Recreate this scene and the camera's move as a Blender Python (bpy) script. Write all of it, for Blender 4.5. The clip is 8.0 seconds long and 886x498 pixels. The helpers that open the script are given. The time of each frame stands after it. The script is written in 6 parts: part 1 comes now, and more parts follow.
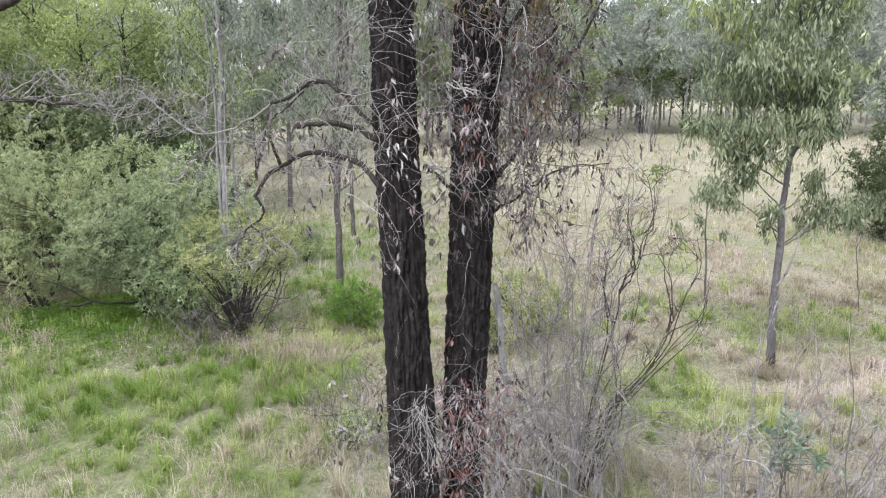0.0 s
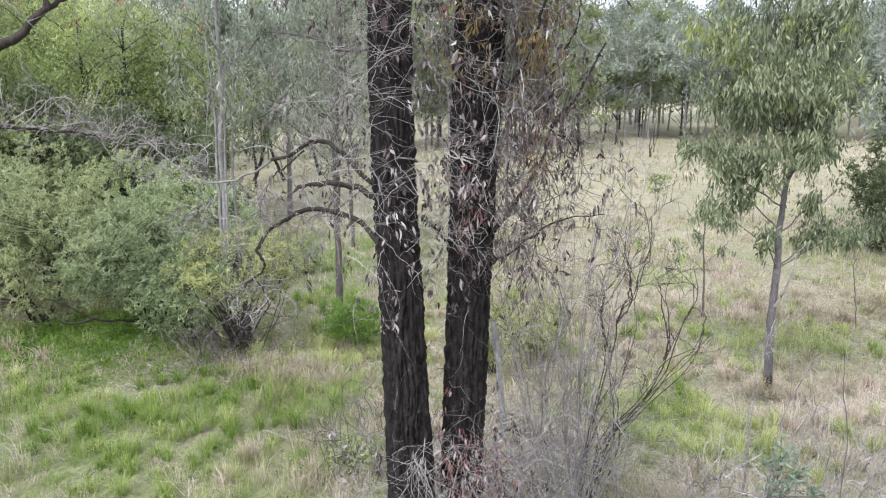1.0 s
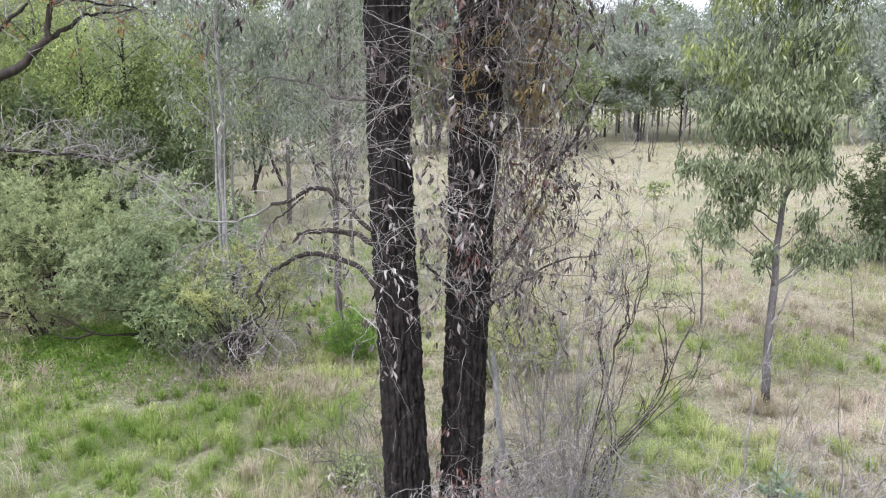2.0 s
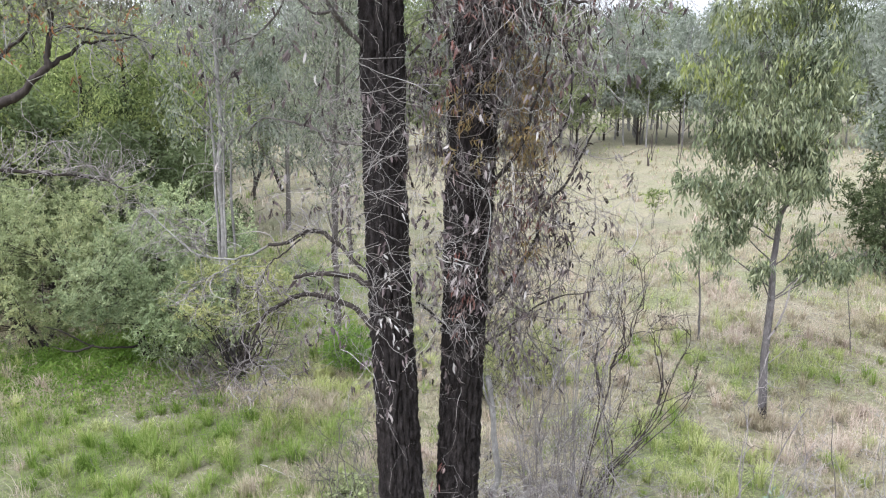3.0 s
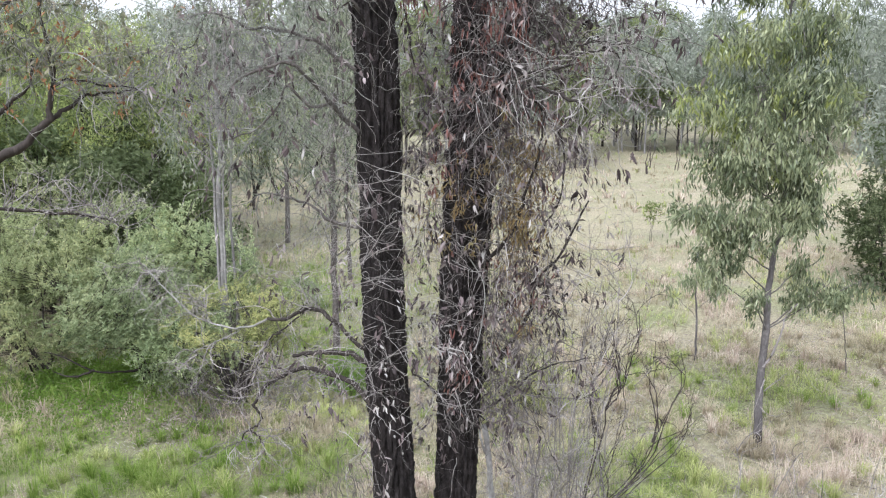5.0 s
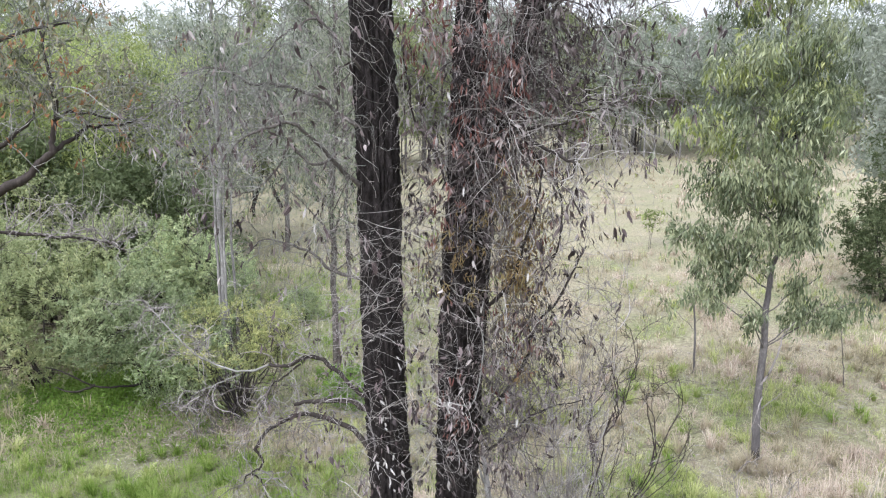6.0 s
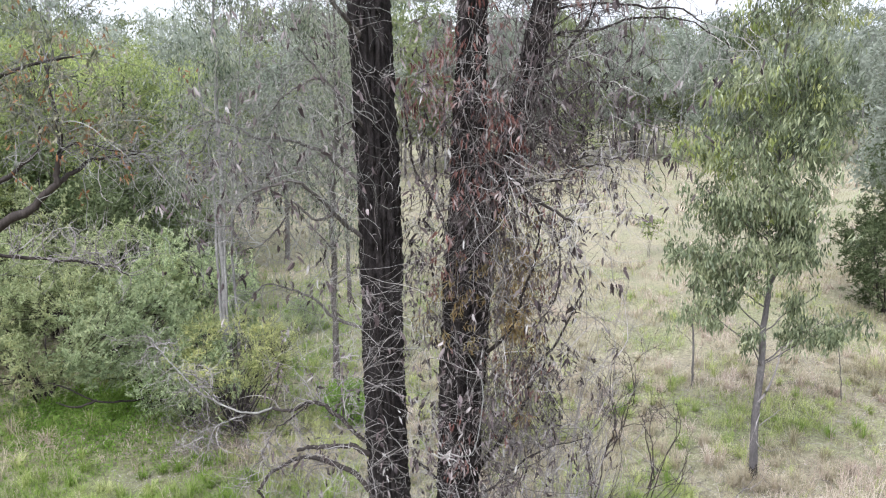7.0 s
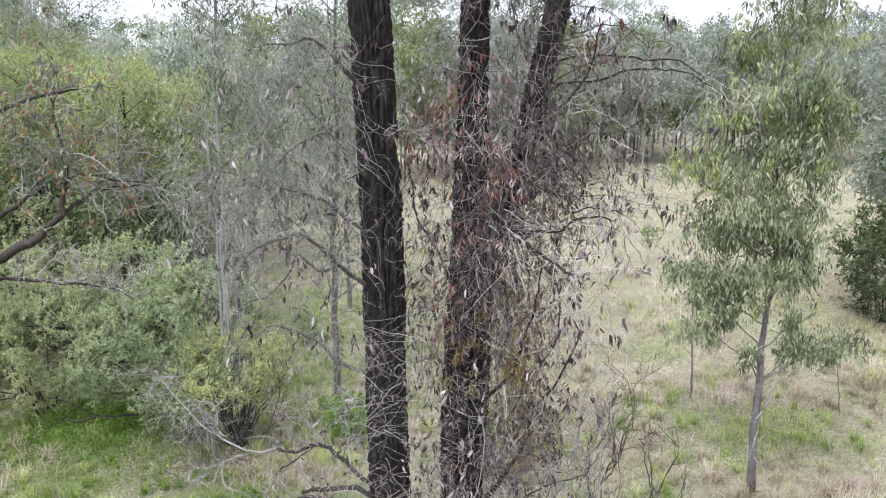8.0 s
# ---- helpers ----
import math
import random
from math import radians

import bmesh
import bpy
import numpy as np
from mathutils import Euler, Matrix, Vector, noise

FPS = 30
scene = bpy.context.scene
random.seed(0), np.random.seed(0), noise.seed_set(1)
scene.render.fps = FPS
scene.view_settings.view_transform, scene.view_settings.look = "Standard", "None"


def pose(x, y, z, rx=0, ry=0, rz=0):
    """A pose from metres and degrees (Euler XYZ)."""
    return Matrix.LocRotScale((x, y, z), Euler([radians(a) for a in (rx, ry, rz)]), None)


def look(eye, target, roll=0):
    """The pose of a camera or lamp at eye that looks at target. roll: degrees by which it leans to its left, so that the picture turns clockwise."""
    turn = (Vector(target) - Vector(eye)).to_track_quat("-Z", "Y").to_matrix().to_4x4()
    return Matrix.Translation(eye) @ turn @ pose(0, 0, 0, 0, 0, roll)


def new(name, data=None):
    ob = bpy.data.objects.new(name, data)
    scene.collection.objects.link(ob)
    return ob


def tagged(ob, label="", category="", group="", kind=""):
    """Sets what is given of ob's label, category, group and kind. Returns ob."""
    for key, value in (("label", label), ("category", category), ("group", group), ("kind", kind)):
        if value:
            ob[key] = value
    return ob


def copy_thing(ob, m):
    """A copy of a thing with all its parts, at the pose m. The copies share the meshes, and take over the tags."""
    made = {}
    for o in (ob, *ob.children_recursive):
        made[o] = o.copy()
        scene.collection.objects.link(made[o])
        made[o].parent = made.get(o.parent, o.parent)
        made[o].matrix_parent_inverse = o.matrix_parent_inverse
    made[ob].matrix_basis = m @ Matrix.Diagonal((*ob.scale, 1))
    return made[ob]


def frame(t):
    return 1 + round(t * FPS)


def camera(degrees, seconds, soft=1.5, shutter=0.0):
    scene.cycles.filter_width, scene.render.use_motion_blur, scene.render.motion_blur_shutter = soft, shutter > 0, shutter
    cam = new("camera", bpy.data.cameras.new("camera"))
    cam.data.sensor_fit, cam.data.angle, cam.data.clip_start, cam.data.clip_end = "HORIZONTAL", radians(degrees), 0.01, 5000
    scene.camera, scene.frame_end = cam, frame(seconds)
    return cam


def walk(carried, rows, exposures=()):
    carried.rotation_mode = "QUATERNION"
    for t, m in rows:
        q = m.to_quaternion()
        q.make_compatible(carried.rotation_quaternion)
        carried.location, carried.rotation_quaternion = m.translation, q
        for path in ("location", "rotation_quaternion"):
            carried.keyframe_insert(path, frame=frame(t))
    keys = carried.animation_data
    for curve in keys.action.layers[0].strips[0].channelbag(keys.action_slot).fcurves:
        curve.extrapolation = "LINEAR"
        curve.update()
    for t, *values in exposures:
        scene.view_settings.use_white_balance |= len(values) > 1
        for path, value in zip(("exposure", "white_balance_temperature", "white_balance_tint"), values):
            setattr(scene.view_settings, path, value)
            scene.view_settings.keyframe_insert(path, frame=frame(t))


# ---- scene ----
cam = camera(61.6, 8.0, soft=1.2)
METRES, EYE, TILT, LEAN, TURN = 2.8, 6.0, -13.0, 0.0, 0.0
ROWS = [
    (0.0, 0.0, 0.0, 0.0, 0.0, 0.0, -0.0),
    (0.5, 0.0038, -0.017, 0.0715, -0.02, 0.02, -0.0),
    (1.0, 0.0035, -0.0299, 0.1459, -0.04, 0.04, 0.0),
    (1.5, 0.004, -0.0408, 0.206, -0.06, 0.07, 0.0),
    (3.0, 0.0186, -0.0744, 0.3738, -0.12, 0.13, -0.02),
    (3.5, 0.022, -0.0848, 0.4215, -0.13, 0.15, 0.0),
    (4.0, 0.0256, -0.0947, 0.4717, -0.13, 0.17, 0.02),
    (4.5, 0.028, -0.107, 0.5216, -0.15, 0.2, 0.03),
    (6.0, 0.0295, -0.1486, 0.7149, -0.21, 0.2, 0.01),
    (6.5, 0.0296, -0.1666, 0.7792, -0.23, 0.22, 0.0),
    (7.0, 0.027, -0.1864, 0.846, -0.25, 0.25, 0.01),
    (7.5, 0.024, -0.2065, 0.9137, -0.27, 0.27, 0.02),
    (8.0, 0.02, -0.2252, 0.9721, -0.29, 0.3, 0.02),
]
walk(cam, [(t, pose(0, 0, EYE, TILT, LEAN, TURN) @ pose(METRES * x, METRES * y, METRES * z, 90 + pitch, roll, yaw)) for t, x, y, z, yaw, pitch, roll in ROWS], [(0.0, 0.72, 5980, 13), (8.0, 0.72, 5980, 13)])


# ---- light ----
world = bpy.data.worlds.new("overcast_sky")
scene.world = world
world.use_nodes = True
wn, wl = world.node_tree.nodes, world.node_tree.links
sky = wn.new("ShaderNodeTexSky")
sky.sky_type, sky.sun_disc = "NISHITA", False
sky.sun_elevation, sky.sun_rotation = radians(52), radians(-35)
grey = wn.new("ShaderNodeHueSaturation")
grey.inputs["Saturation"].default_value = 0.12
wl.new(sky.outputs["Color"], grey.inputs["Color"])
# overcast sky: three times as bright overhead as at the horizon
heaven = wn.new("ShaderNodeTexCoord")
height = wn.new("ShaderNodeSeparateXYZ")
wl.new(heaven.outputs["Generated"], height.inputs[0])
cover = wn.new("ShaderNodeMapRange")
cover.inputs["To Min"].default_value, cover.inputs["To Max"].default_value = 0.46, 1.36
wl.new(height.outputs["Z"], cover.inputs["Value"])
grade = wn.new("ShaderNodeVectorMath")
grade.operation = "SCALE"
grade.inputs[0].default_value = (9.0, 9.3, 9.6)
wl.new(cover.outputs[0], grade.inputs["Scale"])
cloud = wn.new("ShaderNodeMix")
cloud.data_type = "RGBA"
cloud.inputs["Factor"].default_value = 0.9
wl.new(grade.outputs[0], cloud.inputs["B"])
wl.new(grey.outputs["Color"], cloud.inputs["A"])
wl.new(cloud.outputs["Result"], wn["Background"].inputs["Color"])
wn["Background"].inputs["Strength"].default_value = 0.14

sun = new("sun", bpy.data.lights.new("sun", "SUN"))
sun.data.energy, sun.data.angle, sun.data.color = 3.2, radians(28), (1, 0.97, 0.93)
sun.matrix_world = look((-12, -20, 30), (0, 0, 0))


# ---- small tools ----
rng = np.random.default_rng(7)


def unit(v):
    v = np.asarray(v, float)
    return v / np.maximum(np.linalg.norm(v, axis=-1, keepdims=True), 1e-9)


class Geo:
    """Gathers points and faces for one mesh."""

    def __init__(self):
        self.v, self.q, self.t, self.n = [], [], [], 0

    def add(self, v, quads=None, tris=None):
        v = np.asarray(v, float).reshape(-1, 3)
        if quads is not None and len(quads):
            self.q.append(np.asarray(quads).reshape(-1, 4) + self.n)
        if tris is not None and len(tris):
            self.t.append(np.asarray(tris).reshape(-1, 3) + self.n)
        self.v.append(v)
        self.n += len(v)

    def mesh(self, name, smooth=False):
        me = bpy.data.meshes.new(name)
        v = np.concatenate(self.v)
        q = np.concatenate(self.q) if self.q else np.zeros((0, 4), int)
        t = np.concatenate(self.t) if self.t else np.zeros((0, 3), int)
        me.vertices.add(len(v))
        me.vertices.foreach_set("co", v.astype(np.float32).ravel())
        loops = np.concatenate([q.ravel(), t.ravel()])
        me.loops.add(len(loops))
        me.loops.foreach_set("vertex_index", loops.astype(np.int32))
        starts = np.concatenate([np.arange(len(q)) * 4, len(q) * 4 + np.arange(len(t)) * 3])
        me.polygons.add(len(starts))
        me.polygons.foreach_set("loop_start", starts.astype(np.int32))
        me.update(calc_edges=True)
        if smooth:
            me.polygons.foreach_set("use_smooth", np.ones(len(starts), bool))
        return me


def part(name, geo, material, parent=None, label="", smooth=False, kind=""):
    me = geo.mesh(name, smooth) if isinstance(geo, Geo) else geo
    if not me.materials:
        me.materials.append(material)
    ob = new(name, me)
    ob.parent = parent
    return tagged(ob, label=label, kind=kind)


def thing(name, label, category, at=(0, 0, 0), group=""):
    ob = new(name)
    ob.empty_display_size = 0.3
    ob.location = at
    return tagged(ob, label=label, category=category, group=group)


def tubes(geo, paths, radii, sides=3):
    """Many tubes at once: paths (k, n, 3), radii (k, n)."""
    paths, radii = np.asarray(paths, float), np.asarray(radii, float)
    k, n, _ = paths.shape
    tang = unit(np.gradient(paths, axis=1))
    ref = np.where(np.abs(tang[..., 2:]) > 0.9, np.array([1.0, 0, 0]), np.array([0, 0, 1.0]))
    a = unit(np.cross(tang, ref))
    b = np.cross(tang, a)
    ang = np.arange(sides) * 2 * np.pi / sides
    ring = a[:, :, None] * np.cos(ang)[:, None] + b[:, :, None] * np.sin(ang)[:, None]
    v = paths[:, :, None] + ring * radii[:, :, None, None]
    idx = np.arange(k * n * sides).reshape(k, n, sides)
    nxt = np.roll(idx, -1, axis=2)
    quads = np.stack([idx[:, :-1], nxt[:, :-1], nxt[:, 1:], idx[:, 1:]], -1)
    geo.add(v, quads)


def leaves(geo, p, d, length, width, fold=0.25, bend=0.0):
    """Many lance-shaped leaves at once, from p along d."""
    k = len(p)
    d = unit(d)
    s = unit(np.cross(d, rng.normal(size=(k, 3))))
    nrm = np.cross(s, d)
    L, W = np.broadcast_to(length, k)[:, None], np.broadcast_to(width, k)[:, None]
    mid = p + d * L * 0.42 + nrm * W * fold
    tip = p + d * L + nrm * L * bend
    v = np.stack([p, mid + s * W / 2, tip, mid - s * W / 2], 1)
    geo.add(v, np.arange(k * 4).reshape(k, 4))


def curve(points, n):
    """A smooth line of n points through a few given ones (Catmull-Rom)."""
    p = np.asarray(points, float)
    p = np.vstack([2 * p[0] - p[1], p, 2 * p[-1] - p[-2]])
    u = np.linspace(0, len(p) - 3 - 1e-6, n)
    i = u.astype(int)
    f = (u - i)[:, None]
    a, b, c, e = p[i], p[i + 1], p[i + 2], p[i + 3]
    return 0.5 * (2 * b + (c - a) * f + (2 * a - 5 * b + 4 * c - e) * f ** 2 + (3 * b - a - 3 * c + e) * f ** 3)


def wiggle(path, amount):
    n = len(path)
    w = np.cumsum(rng.normal(size=(n, 3)), axis=0)
    w -= np.linspace(0, 1, n)[:, None] * w[-1]
    return path + w * amount


def limb(geo, points, r0, r1, n=12, sides=6, rough=0.01):
    path = wiggle(curve(points, n), rough)
    tubes(geo, path[None], np.linspace(r0, r1, n)[None] * rng.uniform(0.88, 1.12, (1, n)), sides)
    return path


def sprays(geo, starts, dirs, length, r, n=6, curl=0.5, sag=0.0, up=0.0, thin=0.35, kink=0.45):
    """Many thin curved twigs at once. Returns their paths."""
    k = len(starts)
    L = np.broadcast_to(length, k)
    d = unit(dirs)
    bend = unit(np.cross(d, rng.normal(size=(k, 3)))) * rng.normal(size=(k, 1)) * curl * 3.2 / n
    step = (L / (n - 1))[:, None]
    path = np.empty((k, n, 3))
    path[:, 0] = starts
    for i in range(1, n):
        d = unit(d + np.cross(bend, d) + rng.normal(size=(k, 3)) * (kink / np.sqrt(n)) + np.array([0, 0, (up - sag) * 2.2 / n]))
        path[:, i] = path[:, i - 1] + d * step
    rr = (np.broadcast_to(r, k) * np.clip(np.exp(rng.normal(size=k) * 0.35), 0.4, 1.5))[:, None] * np.linspace(1, thin, n)[None]
    tubes(geo, path, rr, 3)
    return path


def pick(paths, k, lo=0.2):
    """k random places on paths, with the way the path goes there."""
    m, n, _ = paths.shape
    i, f = rng.integers(0, m, k), rng.uniform(lo, 1, k) * (n - 1.001)
    j = f.astype(int)
    w = (f - j)[:, None]
    return paths[i, j] * (1 - w) + paths[i, j + 1] * w, unit(paths[i, j + 1] - paths[i, j])


def ground_z(x, y):
    x, y = np.asarray(x, float), np.asarray(y, float)
    z = 0.07 * np.sin(0.7 * x + 0.3 * y) + 0.06 * np.sin(0.9 * y - 0.4 * x + 1) + 0.12 * np.sin(0.17 * x + 2) * np.sin(0.13 * y)
    return z * np.clip(y / 6, 0, 1) - 0.12 * along_track(x, y)


def blot(x, y, cx, cy, rx, ry):
    return np.exp(-(((x - cx) / rx) ** 2 + ((y - cy) / ry) ** 2))


def along_track(x, y):
    """How near a place lies to the worn track across the field: 1 on it, 0 away."""
    line = np.interp(x, [6.0, 8.2, 10.3, 13.3, 17.0, 24.0], [33.5, 30.8, 27.8, 23.6, 21.5, 19.5])
    return np.exp(-((y - line - 0.5 * np.sin(0.9 * x)) / 0.75) ** 2) * np.clip((x - 5.5) / 1.5, 0, 1)


def greenness(x, y):
    """How green the grass is: 0 straw, 1 fresh."""
    g = 0.17 + 0.0 * x
    g = g + 0.5 * blot(x, y, -6.0, 12.4, 5.0, 4.0) + 0.7 * blot(x, y, -9.0, 18.4, 2.6, 1.5) + 0.5 * blot(x, y, -7.3, 18.9, 1.4, 1.0) + 0.62 * blot(x, y, 4.5, 12.6, 1.7, 1.6)
    g = g + 0.45 * blot(x, y, 8.9, 17.8, 1.7, 1.7) + 0.4 * blot(x, y, 6.7, 17.6, 1.1, 2.2) + 0.5 * blot(x, y, 7.3, 23.4, 0.8, 1.0) + 0.3 * blot(x, y, 12, 27, 5, 1.5) + 0.52 * blot(x, y, -5, 26, 4.5, 8)
    g = g + 0.3 * along_track(x, y) - 0.3 * blot(x, y, -3.2, 15.2, 1.4, 0.9)
    n = np.sin(1.9 * x + 1.1 * np.sin(1.3 * y)) * np.sin(1.6 * y + 1.7 * np.sin(0.9 * x)) + 0.6 * np.sin(4.1 * x + 2.2 * y) * np.sin(3.7 * y - 1.2 * x)
    return np.clip(g + 0.16 * n, 0, 1)


# ---- materials ----
def nodes_of(name):
    m = bpy.data.materials.new(name)
    m.use_nodes = True
    return m, m.node_tree.nodes, m.node_tree.links


def ramp(nodes, links, fac, stops):
    r = nodes.new("ShaderNodeValToRGB")
    e = r.color_ramp.elements
    while len(e) < len(stops):
        e.new(0.5)
    for el, (at, c) in zip(e, stops):
        el.position, el.color = at, (*c, 1)
    links.new(fac, r.inputs["Fac"])
    return r.outputs["Color"]


def noise_of(nodes, links, scale, detail=4, stretch=(1, 1, 1), rough=0.6):
    tc = nodes.new("ShaderNodeTexCoord")
    mp = nodes.new("ShaderNodeMapping")
    mp.inputs["Scale"].default_value = stretch
    nz = nodes.new("ShaderNodeTexNoise")
    nz.inputs["Scale"].default_value, nz.inputs["Detail"].default_value, nz.inputs["Roughness"].default_value = scale, detail, rough
    links.new(tc.outputs["Object"], mp.inputs["Vector"])
    links.new(mp.outputs["Vector"], nz.inputs["Vector"])
    return nz.outputs["Fac"]


def leaf_material(name, colours, rough=0.55, through_light=0.35, patch=0.35, gloss=0.18):
    """Leaves and blades: colour by leaf, and by patch of the crown."""
    m, n, l = nodes_of(name)
    geo = n.new("ShaderNodeNewGeometry")
    info = n.new("ShaderNodeObjectInfo")
    big = noise_of(n, l, patch, 2)
    mixv = n.new("ShaderNodeMath")
    mixv.operation = "MULTIPLY_ADD"
    mixv.inputs[1].default_value, mixv.inputs[2].default_value = 1.6, -0.55
    l.new(big, mixv.inputs[0])
    add = n.new("ShaderNodeMath")
    add.operation = "MULTIPLY_ADD"
    add.inputs[1].default_value = 0.55
    l.new(geo.outputs["Random Per Island"], add.inputs[0])
    l.new(mixv.outputs[0], add.inputs[2])
    k = len(colours)
    col = ramp(n, l, add.outputs[0], [((i + 0.5) / k, c) for i, c in enumerate(colours)])
    hs = n.new("ShaderNodeHueSaturation")
    val = n.new("ShaderNodeMapRange")
    val.inputs["To Min"].default_value, val.inputs["To Max"].default_value = 0.8, 1.2
    l.new(info.outputs["Random"], val.inputs["Value"])
    l.new(val.outputs["Result"], hs.inputs["Value"])
    l.new(col, hs.inputs["Color"])
    p = n["Principled BSDF"]
    p.inputs["Roughness"].default_value = rough
    p.inputs["Specular IOR Level"].default_value = gloss
    l.new(hs.outputs["Color"], p.inputs["Base Color"])
    tr = n.new("ShaderNodeBsdfTranslucent")
    l.new(hs.outputs["Color"], tr.inputs["Color"])
    mx = n.new("ShaderNodeMixShader")
    mx.inputs["Fac"].default_value = through_light
    l.new(p.outputs[0], mx.inputs[1])
    l.new(tr.outputs[0], mx.inputs[2])
    l.new(mx.outputs[0], n["Material Output"].inputs["Surface"])
    return m


def wood_material(name, dark, light, scale=6, stretch=(1, 1, 0.25), rough=0.9, bump=0.4, island=0.35):
    """Bark and dead wood: streaked along the height, with fine relief."""
    m, n, l = nodes_of(name)
    a = noise_of(n, l, scale, 6, stretch, 0.65)
    b = noise_of(n, l, scale * 7, 5, stretch, 0.7)
    geo = n.new("ShaderNodeNewGeometry")
    s = n.new("ShaderNodeMix")
    s.inputs["Factor"].default_value = 0.4
    l.new(a, s.inputs["A"])
    l.new(b, s.inputs["B"])
    s2 = n.new("ShaderNodeMath")
    s2.operation = "MULTIPLY_ADD"
    s2.inputs[1].default_value = island
    l.new(geo.outputs["Random Per Island"], s2.inputs[0])
    l.new(s.outputs["Result"], s2.inputs[2])
    mid = tuple(0.65 * x + 0.35 * y for x, y in zip(dark, light))
    o = 0.32 + island * 0.2
    col = ramp(n, l, s2.outputs[0], [(o, dark), (o + 0.2 + island * 0.3, mid), (o + 0.36 + island * 0.6, light)])
    p = n["Principled BSDF"]
    l.new(col, p.inputs["Base Color"])
    p.inputs["Roughness"].default_value = rough
    p.inputs["Specular IOR Level"].default_value = 0.1
    bp = n.new("ShaderNodeBump")
    bp.inputs["Strength"].default_value, bp.inputs["Distance"].default_value = bump, 0.02
    l.new(b, bp.inputs["Height"])
    l.new(bp.outputs[0], p.inputs["Normal"])
    return m


M_IRONBARK = wood_material("ironbark", (0.004, 0.0035, 0.0035), (0.086, 0.074, 0.073), 22, (1, 1, 0.4), bump=1.0, island=0)
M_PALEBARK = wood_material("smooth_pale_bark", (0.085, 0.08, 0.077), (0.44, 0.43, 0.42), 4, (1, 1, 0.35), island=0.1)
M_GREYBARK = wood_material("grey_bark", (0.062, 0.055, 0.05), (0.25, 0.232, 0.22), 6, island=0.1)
M_GUMBARK = wood_material("rough_grey_gum_bark", (0.045, 0.041, 0.042), (0.275, 0.255, 0.253), 5, (1, 1, 0.35), bump=0.8, island=0.1)
M_DARKBARK = wood_material("dark_bark", (0.014, 0.012, 0.011), (0.085, 0.072, 0.066), 4, island=0.1)
M_DEADTWIG = wood_material("dead_twig", (0.09, 0.08, 0.075), (0.52, 0.48, 0.47), 3, (1, 1, 1), island=0.35)
M_PALETWIG = wood_material("pale_twig", (0.16, 0.145, 0.138), (0.62, 0.59, 0.57), 5, (1, 1, 1), island=0.3)
M_GREYTWIG = wood_material("grey_twig", (0.08, 0.078, 0.072), (0.40, 0.395, 0.37), 5, (1, 1, 1), island=0.35)
M_BOUGH = wood_material("weathered_bough", (0.035, 0.03, 0.028), (0.22, 0.2, 0.185), 9, (1, 1, 0.6), bump=0.8, island=0)
M_BROWNTWIG = wood_material("brown_twig", (0.045, 0.039, 0.036), (0.26, 0.235, 0.226), 3, (1, 1, 1), island=0.35)
M_BLEACHED = wood_material("bleached_wood", (0.26, 0.247, 0.238), (0.54, 0.52, 0.5), 12, (1, 1, 1), island=0.2)
M_CHAR = wood_material("charred_bark", (0.025, 0.022, 0.021), (0.10, 0.088, 0.082), 10, island=0)
M_DARKTWIG = wood_material("dark_twig", (0.03, 0.024, 0.023), (0.15, 0.125, 0.12), 3, (1, 1, 1), island=0.3)
M_DEADLEAF = leaf_material("dead_leaf", [(0.018, 0.0135, 0.0145), (0.042, 0.032, 0.033), (0.085, 0.065, 0.067), (0.17, 0.138, 0.139), (0.34, 0.31, 0.30)], 0.55, 0.15, 1.2)
M_RUSTLEAF = leaf_material("rust_leaf", [(0.12, 0.08, 0.04), (0.21, 0.15, 0.065), (0.19, 0.165, 0.085)], 0.6, 0.25, 2)
M_RUSSETLEAF = leaf_material("russet_leaf", [(0.05, 0.022, 0.02), (0.115, 0.048, 0.04), (0.19, 0.092, 0.078), (0.25, 0.17, 0.16), (0.42, 0.37, 0.36)], 0.6, 0.2, 2.5)
M_ORANGELEAF = leaf_material("orange_brown_leaf", [(0.16, 0.08, 0.04), (0.27, 0.13, 0.06), (0.34, 0.2, 0.11)], 0.6, 0.3, 2)
M_WITHERED = leaf_material("withered_leaf", [(0.075, 0.088, 0.052), (0.145, 0.155, 0.095), (0.235, 0.23, 0.15), (0.36, 0.33, 0.25)], 0.6, 0.3, 1.5)
M_GUMLEAF = leaf_material("gum_leaf", [(0.06, 0.08, 0.044), (0.125, 0.155, 0.085), (0.22, 0.255, 0.148), (0.40, 0.43, 0.26)], 0.4, 0.36, 0.9, 0.5)
M_GUMTIP = leaf_material("young_gum_leaf", [(0.2, 0.25, 0.07), (0.33, 0.38, 0.12), (0.48, 0.5, 0.22)], 0.45, 0.45, 1.5, 0.4)
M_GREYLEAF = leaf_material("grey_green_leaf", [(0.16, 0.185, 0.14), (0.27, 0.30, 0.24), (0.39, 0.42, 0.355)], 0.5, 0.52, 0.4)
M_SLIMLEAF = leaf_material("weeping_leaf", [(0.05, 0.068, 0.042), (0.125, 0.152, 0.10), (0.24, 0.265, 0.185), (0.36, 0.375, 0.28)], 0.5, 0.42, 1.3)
# far gum leaf: base colour paled to stand in for distance haze
M_HAZEGUM = leaf_material("hazed_gum_leaf", [(0.19, 0.217, 0.17), (0.285, 0.315, 0.256), (0.41, 0.435, 0.37)], 0.5, 0.55, 0.4)
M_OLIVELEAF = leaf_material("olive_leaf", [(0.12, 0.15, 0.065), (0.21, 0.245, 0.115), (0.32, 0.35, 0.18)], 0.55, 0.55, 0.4)
